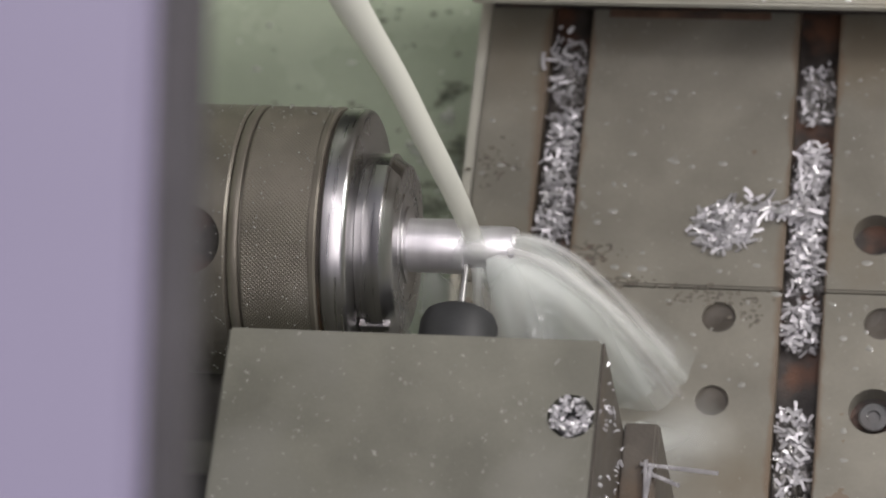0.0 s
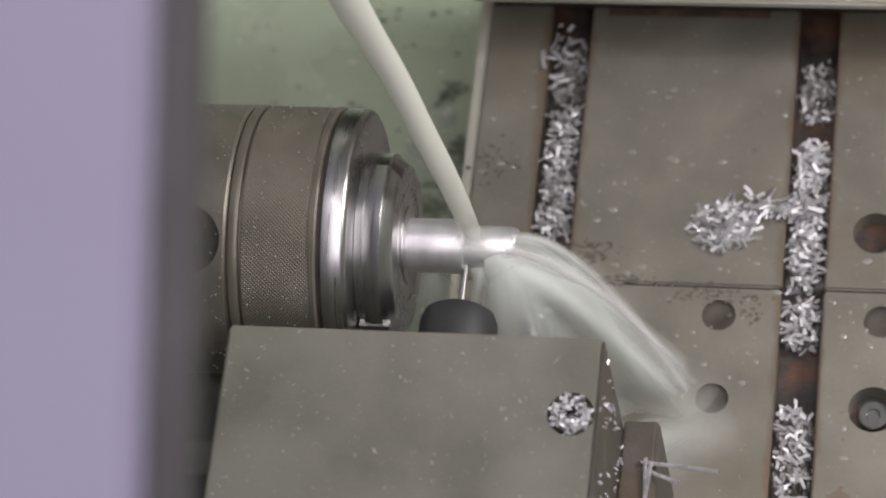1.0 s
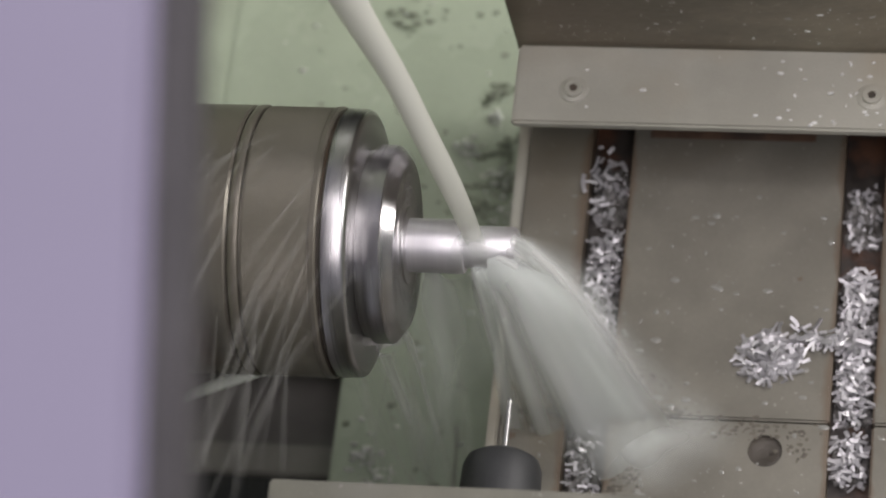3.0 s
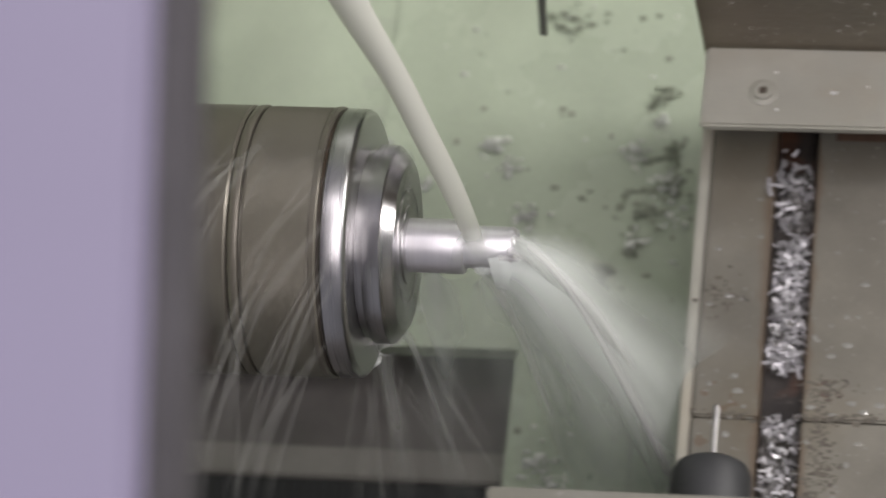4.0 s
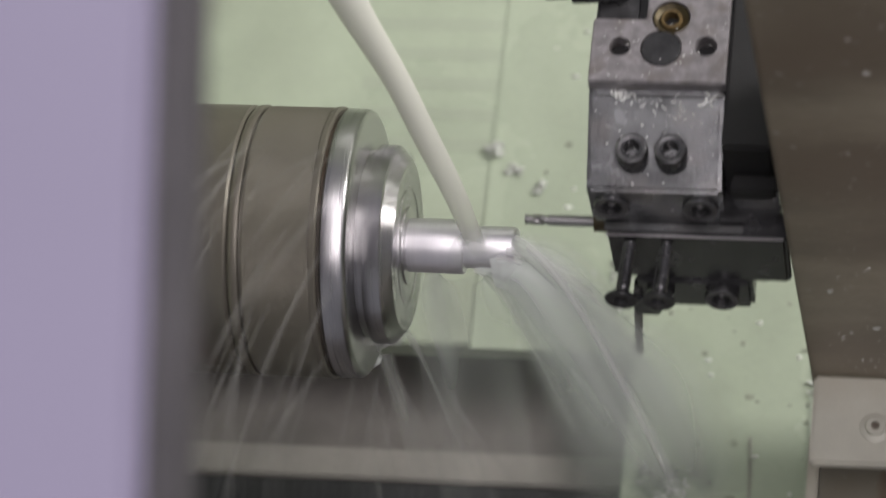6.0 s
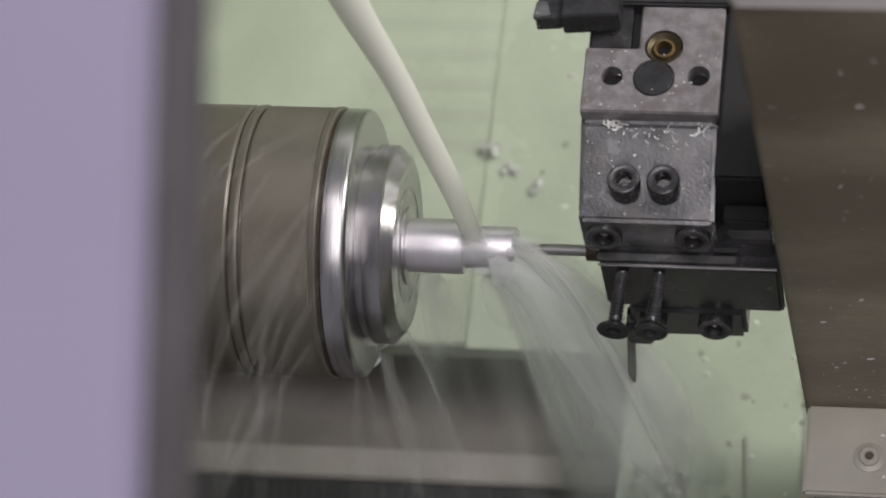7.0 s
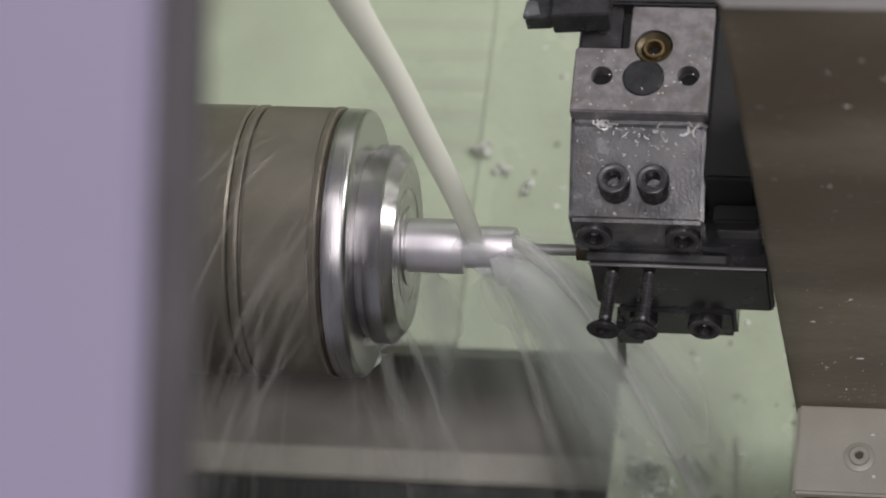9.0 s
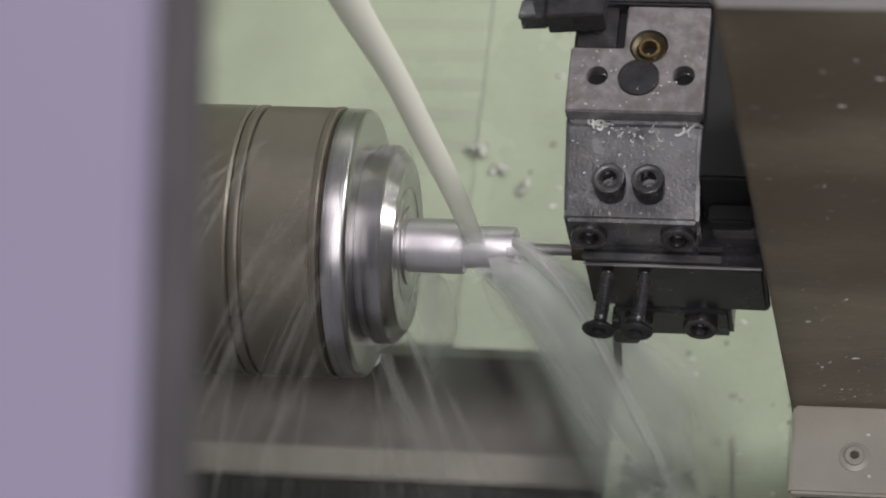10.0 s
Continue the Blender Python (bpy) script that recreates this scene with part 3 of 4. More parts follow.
# ---- front tool block with the radial drill ----
def build_block():
    b = thing("tool_block", (117, -320, -89.5), "oily grey steel tool block with one recessed screw", "tool block")
    carried(b)
    blk = part("body", box(54.6, 180.1, -420, -264.8, -60, 59.4, 0.9), IRON, b)
    part("foot", box(70, 180.0, -420, -268, -89.5, -60.2, 0.8), IRON_SHADED, b)
    # thin plate added to darken the side that turns away from the light
    part("side_face", box(180.3, 181.0, -419, -265.6, -59, 58.6, 0.2), IRON_SHADED, b, "oil-stained side face with shade in its colour")
    part("side_step", prism([(181.2, -70), (193.6, -70), (193.6, -9), (192.6, -8), (181.2, -8)], "y", -420, -263.4, 0.8), IRON_SHADED, b)
    cut(blk, rod((172.2, -292.8, 59.4), (0, 0, 1), 7.7, -4.2, 4))
    cap_screw(b, (172.2, -292.8, 55.4), (0, 0, 1), 6.6, 3.4, HOLDER, socket=RUBBER_AND_SHADE)

    def in_recess(r):
        t, q = r.uniform(0, 6.283), r.uniform(3.0, 7.0)
        return 172.2 + q * math.cos(t), -292.8 + q * math.sin(t), r.uniform(58.6, 59.8)
    carried(solo("recess_swarf", swarf(130, in_recess, (1.0, 2.4), 0.8, 0.5, 54, 0.5), SWARF, (172, -293, 58), "bright chips packed round the recessed screw", "swarf", kind="stuff"))
    tool = thing("radial_drill_holder", (121, -264, 0), "black collet nut holding a thin drill", "drill holder")
    carried(tool)
    part("collet_nut", lathe([(0, 12.6), (0, 14.0), (24, 14.0), (32, 13.7), (35.2, 12.4), (37.0, 9.5), (37.2, 2)], (121, -264.6, 0), (0, 1, 0), 64), RUBBER_AND_SHADE, tool, "matt black collet nut", smooth=True)
    part("drill", lathe([(0, 1.1), (21.0, 1.1), (22.5, 0.1)], (121, -227.6, 0), (0, 1, 0), 20), DRILLSTEEL, tool, "thin bright drill", smooth=True)

    def top(r):
        return r.uniform(56, 178), r.uniform(-410, -267), 59.4
    carried(solo("block_crumbs", join(specks(80, top, (0.12, 0.4), 51, 0.4), swarf(5, top, (1.5, 3.5), 0.5, 0.8, 52, 0.1)), DROP, (117, -320, 59.4), "fine pale crumbs on the tool block", "swarf", kind="stuff"))
    side = join(swarf(150, lambda r: (181.3 + r.uniform(0, 1), r.uniform(-400, -266), r.uniform(-50, 57)), (1.2, 3.2), 0.8, 0.5, 53, 1.5))
    carried(solo("side_swarf", side, SWARF, (181, -320, 0), "bright chips clinging to the block's side", "swarf", kind="stuff"))
    # two twisted strings of swarf beside the block
    bm = bmesh.new()
    for (p0, p1) in (((188, -279.6, -6.6), (215, -281.2, -8)), ((189, -282, -6.6), (202, -286.4, -8)), ((190, -278, -6.4), (191.6, -308, -6.4)), ((192, -280, -6.2), (189.5, -312, -6.2)), ((231, -262, -86), (231, -300, -86)), ((236, -258, -86), (235, -296, -86))):
        p0, p1 = Vector(p0), Vector(p1)
        ax = (p1 - p0)
        L = ax.length
        q = Vector((1, 0, 0)).rotation_difference(ax)
        n = int(L * 3)
        prev = None
        for i in range(n + 1):
            t = i / n
            a = L * t * 2.6
            ring = [bm.verts.new(p0 + q @ Vector((L * t, math.cos(a + k) * 0.9, math.sin(a + k) * 0.9))) for k in (0, 0.5, 3.14, 3.64)]
            if prev:
                for k in range(4):
                    bm.faces.new((prev[k], prev[(k + 1) % 4], ring[(k + 1) % 4], ring[k]))
            prev = ring
    carried(solo("swarf_strings", bm, SWARF, (195, -288, -8), "twisted silvery strings of swarf", "swarf", kind="stuff"))


# ---- gang tool holder with drill and turning tool ----
def build_holder():
    h = thing("tool_holder", (50, 15, 0), "worn black steel gang tool holder with socket screws", "tool holder")
    carried(h)
    zt = 67.5
    # upper block: level worn top, step, sloping front, upright nose
    part("body", prism([(59.5, 61), (59.5, 14), (-6, 14), (-10.4, 20), (-11.0, 24), (-11.3, 44.5), (17.4, 60.9)], "x", 26.4, 72.6, 1.3), HOLDER, h)
    top = part("top_plate", prism([(26.6, 18.2), (73.2, 18.2), (73.2, 60), (44.8, 60), (44.8, 43.2), (26.6, 43.2)], "z", 61.2, zt, 0.5), HOLDER_TOP, h, "worn bright top plate with bores")
    part("tool_seat", box(28, 41.6, 43.6, 62, 61.2, 66.0, 0.5), BLACK, h)
    # black strip as the shade in the groove
    part("seat_groove", box(41.8, 44.6, 43.6, 62, 60.5, 62, 0.2), RUBBER_AND_SHADE, h)
    part("seat_pin", lathe([(0, 1.5), (0.5, 1.4), (0.5, 0.2)], (35.5, 50.5, 66.0), (0, 0, 1), 20), RUBBER_AND_SHADE, h)
    part("back_bar", box(28, 76, 60.2, 70, 58, 69, 0.8), BLACK, h)
    cut(top, rod((53.2, 44.0, zt), (0, 0, 1), 6.6, -5.9, 3), rod((50.6, 31.7, zt), (0, 0, 1), 7.2, -2.0, 3),
        rod((36.4, 32.1, zt), (0, 0, 1), 3.7, -5.8, 3), rod((65.8, 32.8, zt), (0, 0, 1), 3.9, -5.8, 3))
    bush = part("brass_bush", lathe([(-5.8, 6.4), (-1.0, 6.3), (-0.5, 5.8), (-1.6, 4.6), (-2.0, 3.9), (-5.7, 3.8)], (53.2, 44.0, zt), (0, 0, 1), 40), BRASS, h, "dark oily brass bush", smooth=True)
    part("bush_tip", lathe([(-5.6, 3.8), (-1.2, 3.7), (-0.8, 3.4), (-0.8, 2.8), (-5.6, 2.6)], (53.2, 44.0, zt), (0, 0, 1), 36), BRASS_TIP, bush, "bright brass nozzle tip", smooth=True)
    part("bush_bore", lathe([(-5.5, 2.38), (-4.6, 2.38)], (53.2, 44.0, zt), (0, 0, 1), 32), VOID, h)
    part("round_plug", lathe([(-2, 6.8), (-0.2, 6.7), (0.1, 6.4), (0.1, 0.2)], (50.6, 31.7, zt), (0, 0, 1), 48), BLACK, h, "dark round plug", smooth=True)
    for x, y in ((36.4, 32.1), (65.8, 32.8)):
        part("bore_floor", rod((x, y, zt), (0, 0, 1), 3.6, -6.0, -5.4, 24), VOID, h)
    for x in (42.3, 55.6):
        cap_screw(h, (x, -1.4, 48.6), (0, -0.06, 1), 5.6, 9.4, SCREW, socket=VOID)
    for x in (34.6, 65.0):
        cap_screw(h, (x, -10.6, 35.6), (0, -1, 0.16), 6.2, 3.6, SCREW, socket=VOID)
    # black slab put in the open gap as its shade
    part("clamp_gap_shade", box(29.5, 80, -9, 40, 13, 23, 0.3), RUBBER_AND_SHADE, h)
    # lower clamp block
    low = part("lower_block", prism([(30.4, -5.8), (92.5, -5.8), (94.6, -16.6), (93.4, -17.6), (32.2, -16.8)][::-1], "z", -8, 22.6, 0.9), BLACK, h, "black lower clamp block")
    part("lower_edge", box(31.6, 93, -17.3, -16.3, 22.4, 23.0, 0.2), STEEL, h)
    part("shim", box(31, 79, -15.4, -12.6, 22.8, 23.8, 0.3), HOLDER, h, "thin worn shim under the nose")
    part("rear_block", box(70, 91.5, -12, 30, -8, 30, 1.0), BLACK, h)
    part("end_block", box(76, 91.5, -9, 20, 22, 40, 1.0), HOLDER, h)
    part("end_wedge", prism([(74, -4), (79, -4), (78, 20), (74, 20)], "z", 20, 34, 0.4), STEEL, h)
    part("under_block", box(39.5, 80.5, -18.4, 20, -28, -8.2, 1.6), BLACK, h)
    cap_screw(h, (69.6, -18.6, -15.6), (0, -1, 0.16), 6.0, 3.8, SCREW, socket=VOID)
    part("side_nut", lathe([(0, 5), (2.5, 5), (3.2, 4.2)], (48, -18.6, -13), (0, -1, 0), 6), BLACK, h)
    # arm and ribs fill the dark gap to the post, shade in their colour
    part("arm", box(73.4, 90.4, -5, 76, -20, 65, 1.2), VOID, h, "arm to the post, blackened for shade")
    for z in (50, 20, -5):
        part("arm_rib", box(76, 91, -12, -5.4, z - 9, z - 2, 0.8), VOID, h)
    # long countersunk screws standing out towards the operator
    for x in (39.6, 52.4):
        sc = part("clamp_screw", lathe([(18.6, 1.9), (19.4, 2.8), (21.6, 5.6), (22.3, 5.9), (22.8, 5.5), (22.6, 2.4), (21.4, 2.2), (21.4, 0.2)], (x, -17.6, 17.6), (-0.05, -1, 0.04), 32), BLACK, h, "long black countersunk screw", smooth=True)
        part("thread", lathe([(0, 2.0)] + [(0.4 + 0.75 * i, 2.5 if i % 2 else 1.8) for i in range(24)] + [(18.7, 1.9)], (x, -17.6, 17.6), (-0.05, -1, 0.04), 28), SCREW, sc)
    # drill in the clamp
    d = thing("axial_drill", (16, 0, 0), "slim bright drill clamped in the holder", "drill")
    carried(d)
    part("shank", lathe([(8, 2.0), (32, 2.0)], (0, 0, 0), (1, 0, 0), 24), DRILLSTEEL, d, smooth=True)
    bm = bmesh.new()
    prev = None
    for i in range(41):
        x = -1.0 + 9.5 * i / 40
        ring = []
        for k in range(12):
            t = 2 * math.pi * k / 12
            r = 1.9 - 0.75 * max(0.0, math.cos(2 * (t - x * 0.55))) ** 2
            if i == 0:
                r *= 0.3
            ring.append(bm.verts.new((x, r * math.cos(t), r * math.sin(t))))
        if prev:
            for k in range(12):
                bm.faces.new((prev[k], prev[(k + 1) % 12], ring[(k + 1) % 12], ring[k]))
        prev = ring
    part("flutes", bm, DRILLSTEEL, d, smooth=True)
    part("drill_chuck", lathe([(24, 2.1), (24, 3.6), (30, 3.8), (30, 2)], (0, 0, 0), (1, 0, 0), 24), BRASS, d, "brown stained bush", smooth=True)
    p = thing("down_drill", (41, -19, -45), "dull steel tool bit hanging below the holder", "tool bit")
    carried(p)
    bm = prism([(37.6, -17.2), (40.6, -17.2), (40.6, -14.2), (37.6, -14.2)], "z", -72, -20, 0.4)
    bmesh.ops.rotate(bm, verts=bm.verts, cent=(39, -16, -20), matrix=Matrix.Rotation(radians(4.5), 3, "Y"))
    part("bit", bm, DRILLSTEEL, p)
    part("bit_clamp", prism([(37.2, -22), (50, -22), (46, -34), (37.6, -34)], "y", -19.4, -10, 0.5), BLACK, p)
    t = thing("turning_tool", (30, 52, 70), "black turning tool with a worn insert", "turning tool")
    carried(t)
    part("shank", prism([(18.5, 48.5), (38, 50.0), (38, 68), (18.5, 68)], "z", 67.0, 78.5, 0.5), BLACK, t)
    part("head", prism([(9.6, 48.0), (18.4, 48.6), (18.4, 68), (11.0, 66)], "z", 70.0, 77.0, 0.4), BLACK, t)
    part("insert", prism([(9.2, 47.6), (15.2, 48.4), (13.6, 54), (10.0, 54)], "z", 77.1, 79.6, 0.3), HOLDER, t, "worn grey insert")

    def slope_at(r):
        q = abs(r.gauss(0, 0.30)) if r.random() < 0.75 else r.random()
        return min(70, max(29, r.gauss(50, 9 + 8 * q))), 16.5 - 26 * min(q, 1.0), 61.0 - 26 * min(q, 1.0) * 0.571
    bm = join(swarf(24, slope_at, (1.0, 2.8), 0.45, 1.1, 61, 0.9), specks(70, slope_at, (0.10, 0.34), 62, 0.7),
              swarf(10, lambda r: (r.gauss(37, 2.5), 16.6, 61.4), (2, 4.5), 0.7, 1.2, 63, 0.6), swarf(5, lambda r: (r.gauss(69, 1.5), 16.6, 61.4), (3, 6), 0.7, 1.3, 65, 0.6))
    carried(solo("holder_swarf", bm, SWARF_DULL, (50, 10, 58), "fine curled chips on the holder's sloping face", "swarf", kind="stuff"))
    bm = specks(50, lambda r: (r.uniform(28, 72), r.uniform(20, 42), zt), (0.1, 0.3), 64, 0.5)
    carried(solo("holder_crumbs", bm, SWARF_DULL, (50, 30, zt), "tiny crumbs on the holder's top", "swarf", kind="stuff"))


# ---- green carriage cover, which follows the slide along the spindle only ----
def build_carriage():
    c = thing("carriage_cover", (100, 200, -206), "pale green painted carriage cover strewn with swarf", "carriage cover")
    carried(c, True, False)
    part("sheet", prism([(-52, 56), (17, 56), (17, -140), (520, -140), (520, 405), (-52, 405)], "z", -200.8, -200, 0.1), GREEN, c)
    part("front_flange", box(16, 24, -140, 55, -230, -200.2, 1.2), GREEN, c)
    part("cover_seam", box(90, 92.5, -130, 400, -200, -199, 0.4), GREEN_BACK, c)

    def scatter(r):
        while True:
            x, y = r.uniform(-30, 115), r.uniform(-60, 300)
            if y > 58 or x > 20:
                return x, y, -200

    def clump(cx, cy, s):
        return lambda r: (cx + r.gauss(0, s), cy + r.gauss(0, s), -199.4 + abs(r.gauss(0, s * 0.5)))
    bms = [specks(60, scatter, (0.4, 1.5), 71, 0.9)]
    for i, (x, y, sp, n) in enumerate(((-49, 149, 2.2, 12), (-42, 140, 1.4, 7), (-30, 131, 1.2, 5), (-2, 152, 2.2, 13), (5, 142, 1.8, 10), (13, 117, 2.6, 14), (8, 95, 3.0, 20), (19, 96, 2.6, 14),
                                       (9, 80, 2.0, 10), (74, 136, 3.0, 14), (62, 107, 2.4, 10), (58, 150, 3.0, 12), (70, 164, 2.2, 8), (76, 118, 2.2, 8), (30, 4, 3.5, 14), (36, -6, 3.0, 10), (95, 40, 3.0, 8))):
        bms.append(specks(n + n // 2, clump(x, y, sp * 1.15), (0.35, 1.55), 80 + i, 0.9))
        bms.append(swarf(n // 3, clump(x, y, sp * 1.2), (2.0, 4.5), 0.9, 1.0, 180 + i, 0.6))
    carried(solo("cover_swarf", join(*bms), CLOT, (40, 130, -200), "wet grey swarf clumps on the green cover", "swarf", kind="stuff"), True, False)
    bms = [specks(120, scatter, (0.3, 1.6), 72, 0.2)]
    for i, (x, y, sp, n) in enumerate(((69, 178, 3, 14), (24, 215, 5, 10), (76, 150, 3, 16), (74, 132, 4, 22), (66, 120, 4, 14), (62, 105, 3, 10), (50, 92, 2.5, 9))):
        bms.append(specks(n + 6, clump(x, y, sp), (0.35, 1.7), 90 + i, 0.2))
    # long dark smears of oily chips beside the post
    for i, (x0, y0, x1, y1) in enumerate(((79, 160, 76, 134), (76, 150, 62, 146), (74, 134, 58, 132), (62, 170, 70, 184), (56, 132, 52, 118))):
        bms.append(specks(26, lambda r, k=(x0, y0, x1, y1): (lambda u: (k[0] + (k[2] - k[0]) * u + r.gauss(0, 0.5), k[1] + (k[3] - k[1]) * u + r.gauss(0, 0.5), -200))(r.random()), (0.5, 1.3), 110 + i, 0.3))
    # stained ring left by a drop of oil
    bms.append(specks(30, lambda r: (lambda a: (51 + 3.6 * math.cos(a) + r.gauss(0, 0.4), 91 + 4.2 * math.sin(a) + r.gauss(0, 0.4), -200))(r.uniform(0, 5.2)), (0.3, 0.8), 120, 0.15))
    carried(solo("cover_grime", join(*bms), GRIME, (40, 130, -200), "dark oily grime spots and smears on the green cover", "grime", kind="stuff"), True, False)
    bm = sheet_of(lambda u, v: Vector((67 + 1.2 * math.sin(3 * v) + 0.45 * math.cos(6.283 * u), 20 - 50 * v, -198.6 + 0.45 * math.sin(6.283 * u))), 8, 16)
    carried(solo("thin_cable", bm, BEDBAR, (67, 0, -200), "thin grey cable lying on the green cover", "cable"), True, False)


# ---- coolant ----
def build_coolant():
    pieces = []
    # jet from the nozzle above down to the workpiece
    p0, p1, p2 = Vector((-52.4, 32, 148)), Vector((-28.8, 21, 68)), Vector((-12.2, -5.0, 6.4))

    def jet(u, v):
        c = p0 * (1 - v) ** 2 + p1 * 2 * v * (1 - v) + p2 * v * v
        a = 2 * math.pi * u
        r = 6.1 - 2.9 * v + (0.35 * math.sin(9 * v + 2 * a) + 0.3 * math.sin(17 * v + a)) * (1 - 0.5 * v)
        return c + Vector((0.98, 0.1, -0.14)) * r * math.cos(a) + Vector((-0.03, 0.88, 0.46)) * r * math.sin(a)
    jet_ob = thing("coolant_jet", (-14, 2, 8), "milky cream coolant jet falling on the workpiece", "coolant", kind="stuff")
    part("stream", sheet_of(jet, 24, 40), JET, jet_ob, smooth=True)
    pieces.append((jet_ob, 0.0, 0.25))

    view = Vector((0.17, -0.45, 0.88))

    def throw(o, end, up, w0, w1, seed, curl=0.5, start=0.0):
        """Ribbon of falling water from o to end, thrown up first; hollow across, so that it has depth from every side."""
        rng = random.Random(seed)
        o, end = Vector(o), Vector(end)
        g = o.z - end.z + up
        v = Vector((end.x - o.x, end.y - o.y, up))
        p1, p2, p3 = (rng.uniform(0, 6.28) for _ in range(3))

        def fn(u, t):
            s = start + t * (1 - start)
            c = o + v * s - Vector((0, 0, g)) * s * s
            tangent = (v - Vector((0, 0, 2 * g)) * s).normalized()
            side = tangent.cross(view).normalized()
            out = side.cross(tangent)
            w = (w0 + (w1 - w0) * t) * (1 + 0.16 * math.sin(6 * t + p1) + 0.10 * math.sin(13 * t + p2))
            k = 2 * u - 1
            sway = (0.6 * math.sin(5 * t + p3) + 0.35 * math.sin(11 * t + p1)) * t * w0 * 0.3
            return c + side * (k * w * 0.5 + sway) + out * (curl * w * 0.5 * (1 - k * k) + 0.12 * w * math.sin(9 * u + 4 * t + p2) * t)
        return fn

    # (start, end, rise, widths, material, then the (lean, heading) while the slide stands in front, while it draws back, and with the spindle turning)
    flows = [
        ((-14, -7, -3), (14, -2, -225), 5, 6, 22, FLOW, (-2, -50), (-2, -160), (0, 0)),
        ((-11, -7, -3), (30, -2, -225), 7, 6, 26, FLOW, (-8, -20), (-3, -95), (0, 0)),
        ((-7, -6, -2), (48, 2, -225), 9, 6, 30, FLOW, (-9, -4), (-3, -45), (0, 0)),
        ((-13, -7, -3), (22, -2, -225), 6, 7, 34, FLOW, (-2, -100), (-2, -125), (0, 0)),
        ((-9, -6, -2), (60, 4, -225), 8, 7, 34, FLOW, (-2, -75), (-2, -70), (0, 0)),
        ((-15, -7, -3), (10, -4, -225), 4, 5, 8, THREAD, (-4, -70), (-6, -205), (0, 0)),
        ((-12, -7, -3), (24, -6, -225), 6, 5, 10, THREAD, (-6, -30), (-2, -130), (0, 0)),
        ((-9, -7, -3), (38, -6, -225), 7, 5, 11, THREAD, (-14, 6), (-2, -75), (0, 0)),
        ((-6, -6, 4), (54, -2, -225), 9, 4, 9, THREAD, (-10, 4), (-3, -58), (0, 0)),
        ((-2, -4, 6), (68, 4, -225), 14, 5, 12, THREAD, (-6, -12), (-2, -40), (0, -14)),
        ((0, -1, 7), (52, 20, -215), 30, 6, 17, FLOW, (-4, -26), (0, -48), (0, -50)),
        ((0, 0, 7), (66, 30, -210), 40, 4, 8, THREAD, (0, -34), (2, -60), (0, -58)),
        ((-8, -5, -2), (40, 2, -225), 10, 22, 84, MIST, (-6, -15), (-4, -40), (0, 0)),
        ((-5, -6, -2), (58, -6, -225), 8, 20, 84, MIST, (-4, -60), (-2, -60), (0, 0)),
        ((-24, -6, -2), (-44, 8, -225), 2, 16, 52, MIST, (0, 30), (-2, 0), (0, 0)),
        ((-14, -6, -3), (-6, 4, -225), 4, 14, 44, MIST, (-16, 30), (-4, -150), (0, 20)),
    ]
    for i, (o, end, up, w0, w1, mat, first, second, third) in enumerate(flows):
        ob = thing("coolant_flow", o, "broad milky flow of coolant leaving the workpiece" if mat is FLOW else "thin milky strand of coolant leaving the workpiece" if mat is THREAD
                   else "translucent milky veil of coolant spray", "coolant", "coolant flows", kind="stuff")
        part("water", sheet_of(throw(o, end, up, w0, w1, 250 + i), 14, 34), mat, ob, smooth=True)
        pieces.append((ob, 2.6, 1.4, first, second, third))

    # low dome of water thrown up where the jet strikes
    def umbrella(o, a0, a1, hx, hy, up, g, life):
        def fn(u, t):
            a = radians(a0 + (a1 - a0) * u)
            s = t * life
            k = 1 + 0.10 * math.sin(7 * u + 3) + 0.06 * math.sin(19 * u)
            return Vector(o) + Vector((hx * math.cos(a) * s * k, hy * math.sin(a) * s * k, up * s - g * s * s))
        return fn
    for i, (o, a0, a1, hx, hy, up, g, life) in enumerate((((-10, -3, 7), 20, 380, 22, 15, 24, 40, 0.8),)):
        ob = thing("coolant_spray", o, "translucent milky dome of coolant spray", "coolant", "coolant spray", kind="stuff")
        part("dome", sheet_of(umbrella(o, a0, a1, hx, hy, up, g, life), 40, 20), MIST, ob, smooth=True)
        pieces.append((ob, 2.5, 1.5))
    # spray bouncing off what lies below: the table first, then the bed
    splash = thing("coolant_splash", (38, -26, -86), "faint milky spray bouncing off the iron below", "coolant", "coolant spray", kind="stuff")
    part("dome", sheet_of(umbrella((38, -26, -86), -170, 40, 34, 30, 24, 26, 1.0), 40, 16), MIST, splash, smooth=True)
    # runnels off the underside of the chuck while it stands still; they thin out and blow aside as it turns
    for i, (o, end, w0, w1) in enumerate((((-56, -24, -46), (-106, -22, -215), 9, 7), ((-50, -26, -34), (-62, -4, -215), 9, 9), ((-44, -20, -30), (-44, -2, -215), 4, 4))):
        ob = thing("chuck_runnel", o, "milky runnel dripping from the chuck", "coolant", "coolant runnels", kind="stuff")
        part("water", sheet_of(throw(o, end, 2, w0, w1, 300 + i, 0.6), 8, 24), THREAD if i else RUNNEL, ob, smooth=True)
        pieces.append((ob, 1.4, 0.8, (0, 0), (0, 0), (0, 0) if i else (75, 0)))
    # streaks flung off once the chuck turns; until then they lie inside the hollow spindle
    flung = []
    rng = random.Random(7)

    def streak(o, d, w, life, seed):
        rng = random.Random(seed)
        bend = Vector((rng.uniform(-3, 3), 0, -10))

        def fn(u, t):
            s = t * life
            return o + d * s + bend * s * s + Vector((0.97, 0.2, -0.1)) * (u - 0.5) * w * (0.4 + t) + view * (1 - (2 * u - 1) ** 2) * w * 0.3
        return fn
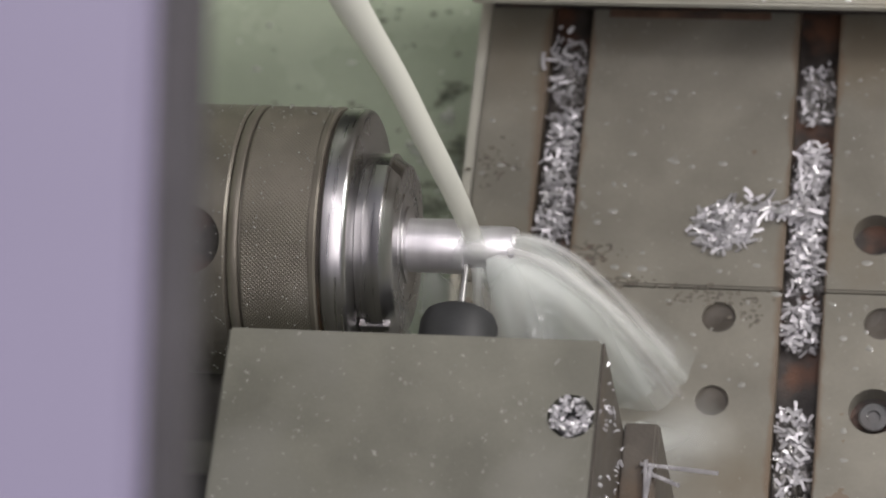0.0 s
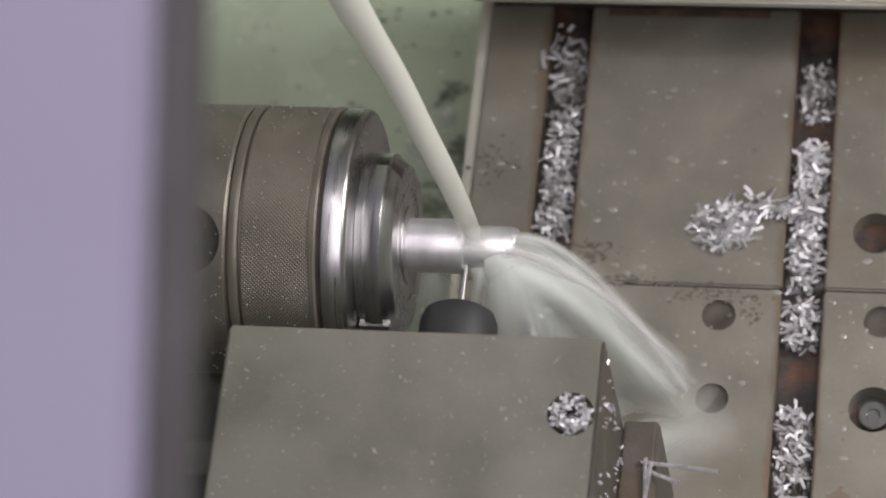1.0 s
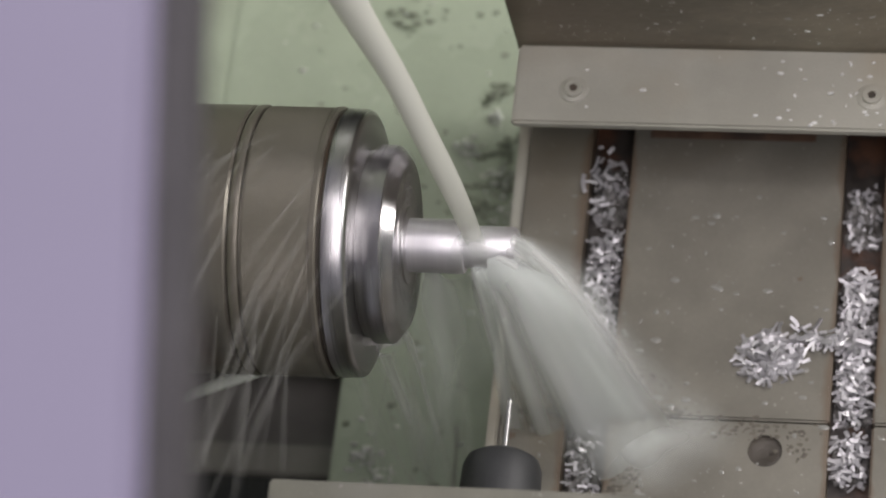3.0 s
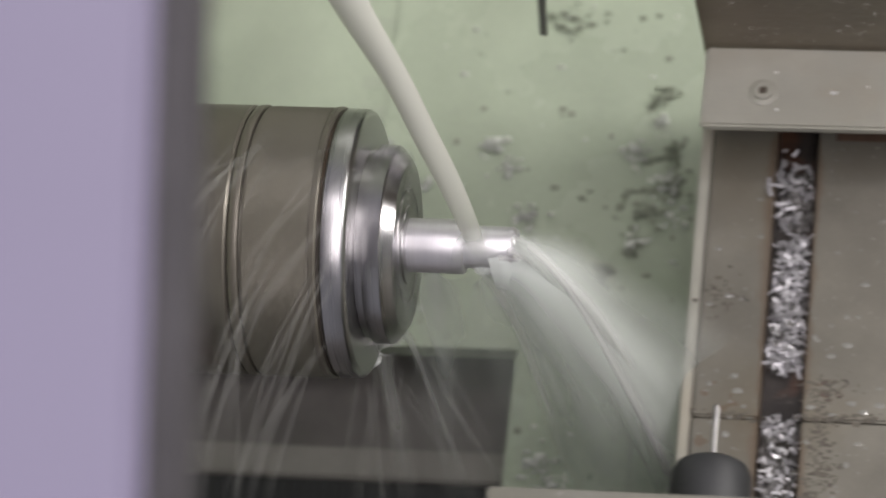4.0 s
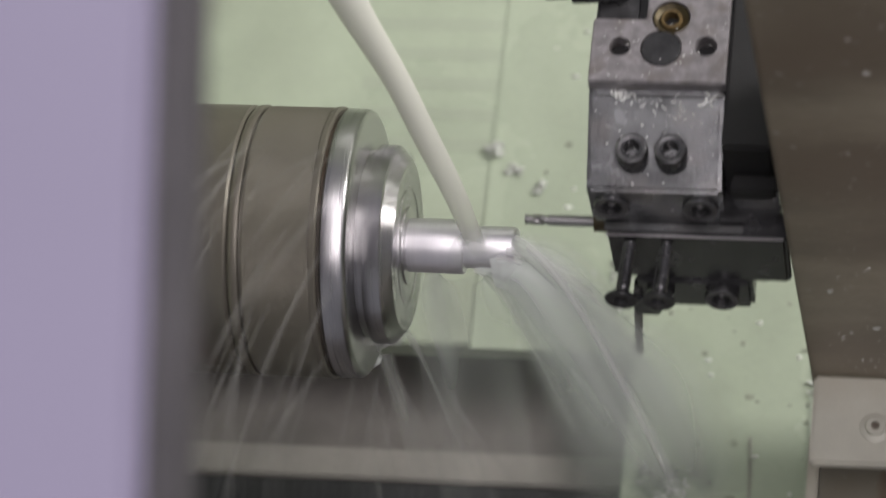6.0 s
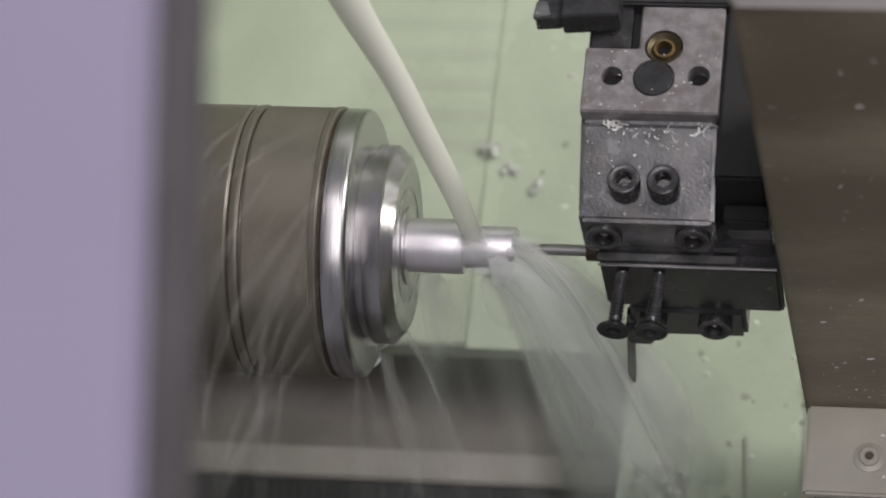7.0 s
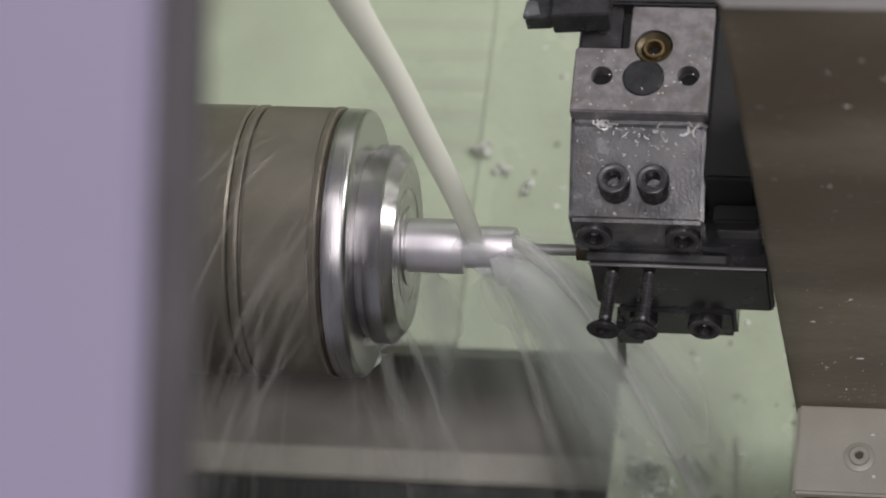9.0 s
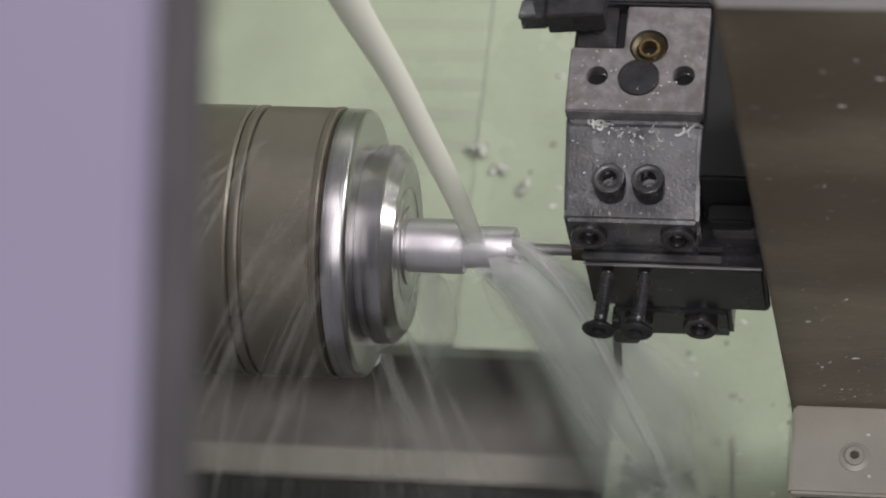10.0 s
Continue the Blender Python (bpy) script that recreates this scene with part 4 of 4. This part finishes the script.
    for i in range(64):
        far = i % 3 > 0
        if far:
            a = radians(rng.uniform(5, 120))
            R = rng.uniform(49.5, 54)
            x = rng.uniform(-112, -50)
            o = Vector((x, -R * math.cos(a), R * math.sin(a)))
            d = (Vector((0, -math.sin(a), -math.cos(a))) + Vector((0, -math.cos(a), math.sin(a))) * 0.3) * rng.uniform(48, 92)
            d.x = -rng.uniform(8, 44)
        else:
            o = Vector((rng.uniform(-62, -24), rng.uniform(-36, -14), rng.uniform(-60, -22)))
            d = Vector((rng.uniform(-14, 16), rng.uniform(-24, -8), rng.uniform(-110, -55)))
        ob = thing("flung_streak", o, "fine streak of coolant flung from the chuck", "coolant", "flung streaks", kind="stuff")
        part("streak", sheet_of(streak(o, d, rng.uniform(1.8, 6.5), rng.uniform(0.7, 1.2), 400 + i), 4, 10), STREAK, ob, smooth=True)
        flung.append((ob, rng.uniform(0, 6)))
    return pieces, flung, splash


STREAK = water("flung_coolant", 0.085, (0.80, 0.80, 0.76), (2.0, 1.2), 0.10, 0.60)
POST_X = 90.3

build_bed()
build_door()
chuck_ob, work_ob = build_chuck()
build_slide()
build_slide_swarf()
build_block()
build_holder()
build_carriage()
PIECES, FLUNG, SPLASH = build_coolant()


# ---- motion ----
SLIDE = [(0.0, -138.5, 201.4), (0.5, -138.5, 201.7), (1.0, -138.6, 202.2), (1.3, -138.6, 202.0), (1.4, -138.7, 195.0), (1.5, -138.8, 187.0),
         (1.6, -138.8, 177.0), (1.7, -138.8, 166.8), (1.8, -138.6, 156.4), (1.9, -137.8, 148.8), (2.0, -133.4, 146.8), (2.1, -125.4, 146.9), (2.2, -118.4, 147.0),
         (2.3, -117.7, 147.0), (2.7, -117.7, 147.0), (3.1, -117.7, 147.2), (3.3, -112.0, 147.4), (3.5, -94.0, 147.6), (3.8, -65.0, 147.8), (4.0, -46.0, 147.9),
         (4.2, -26.5, 148.4), (4.4, -6.5, 149.0), (4.5, 1.9, 149.1), (4.6, 5.2, 147.0), (4.7, 5.5, 139.0), (4.8, 5.4, 128.0), (5.0, 5.1, 107.5), (5.2, 4.6, 88.4),
         (5.5, 3.7, 60.2), (5.7, 3.2, 40.3), (5.9, 2.8, 20.6), (6.05, 2.5, 6.5), (6.2, 2.2, 0.2), (6.4, 1.9, 0.0), (6.8, 1.35, 0.0), (7.0, 1.0, 0.0), (7.5, 0.0, 0.0),
         (8.0, -0.9, 0.0), (9.0, -2.5, 0.0), (10.0, -4.1, 0.0)]


def motions():
    for ob, along, across in MOVES:
        b = BASE[ob] * 0.001
        walk(ob, [(t, pose(b.x + dx * 0.001 * along, b.y + dy * 0.001 * across, b.z)) for t, dx, dy in SLIDE])
    # the spindle stands still, then runs up at 2.45 s
    step, angle, rows = 0.0, 0.0, []
    for f in range(301):
        t = f / 30
        if f > 72:
            step = min(84.0, step + 21.0)
        angle -= step
        rows.append((t, angle))
    for ob in (chuck_ob, work_ob):
        b = BASE[ob] * 0.001
        walk(ob, [(t, pose(b.x, b.y, b.z, a)) for t, a in rows])
    # the spray wavers
    rng = random.Random(3)
    for ob, swing, amount, *ways in PIECES:
        b = BASE[ob] * 0.001
        rows = []
        first, second, third = ways or ((0, 0),) * 3
        for k in range(0, 51):
            t, w = k * 0.2, swing * 1.2
            p, q = min(1.0, max(0.0, (t - 1.3) / 0.4)), min(1.0, max(0.0, (t - 2.5) / 0.9))
            lean, heading = ((first[n] * (1 - p) + second[n] * p) * (1 - q) + third[n] * q for n in (0, 1))
            rows.append((t, pose(b.x + rng.uniform(-1, 1) * 0.0004 * amount, b.y, b.z, rng.uniform(-w, w), lean + rng.uniform(-w, w), heading + rng.uniform(-w, w) * 1.5)))
        walk(ob, rows)
    b = BASE[SPLASH] * 0.001
    walk(SPLASH, [(0.0, SPLASH.matrix_basis.copy()), (1.0, pose(b.x, b.y, b.z, 0, 0, 6)), (2.0, pose(b.x, b.y, b.z, 3, 0, -6)), (3.0, pose(b.x, b.y, b.z)), (4.2, pose(0.024, 0.004, -0.232)),
                  (6.0, pose(0.026, 0.002, -0.232, 0, 0, 8)), (8.0, pose(0.022, 0.004, -0.232, 0, 0, -8)), (10.0, pose(0.025, 0.003, -0.232))])
    for ob, ph in FLUNG:
        b = BASE[ob] * 0.001
        rest = pose(-0.20, 0.0, 0.0, 0, 0, 0)
        rows = [(0.0, rest), (2.5, rest)]
        for k in range(0, 37):
            t = 2.7 + k * 0.2
            rows.append((min(10.0, t), pose(b.x + 0.004 * math.sin(3.1 * t + ph), b.y, b.z + 0.006 * math.sin(5.3 * t + 2 * ph), 6 * math.sin(4 * t + ph), 8 * math.sin(3.3 * t + ph), 0)))
        walk(ob, rows)


motions()
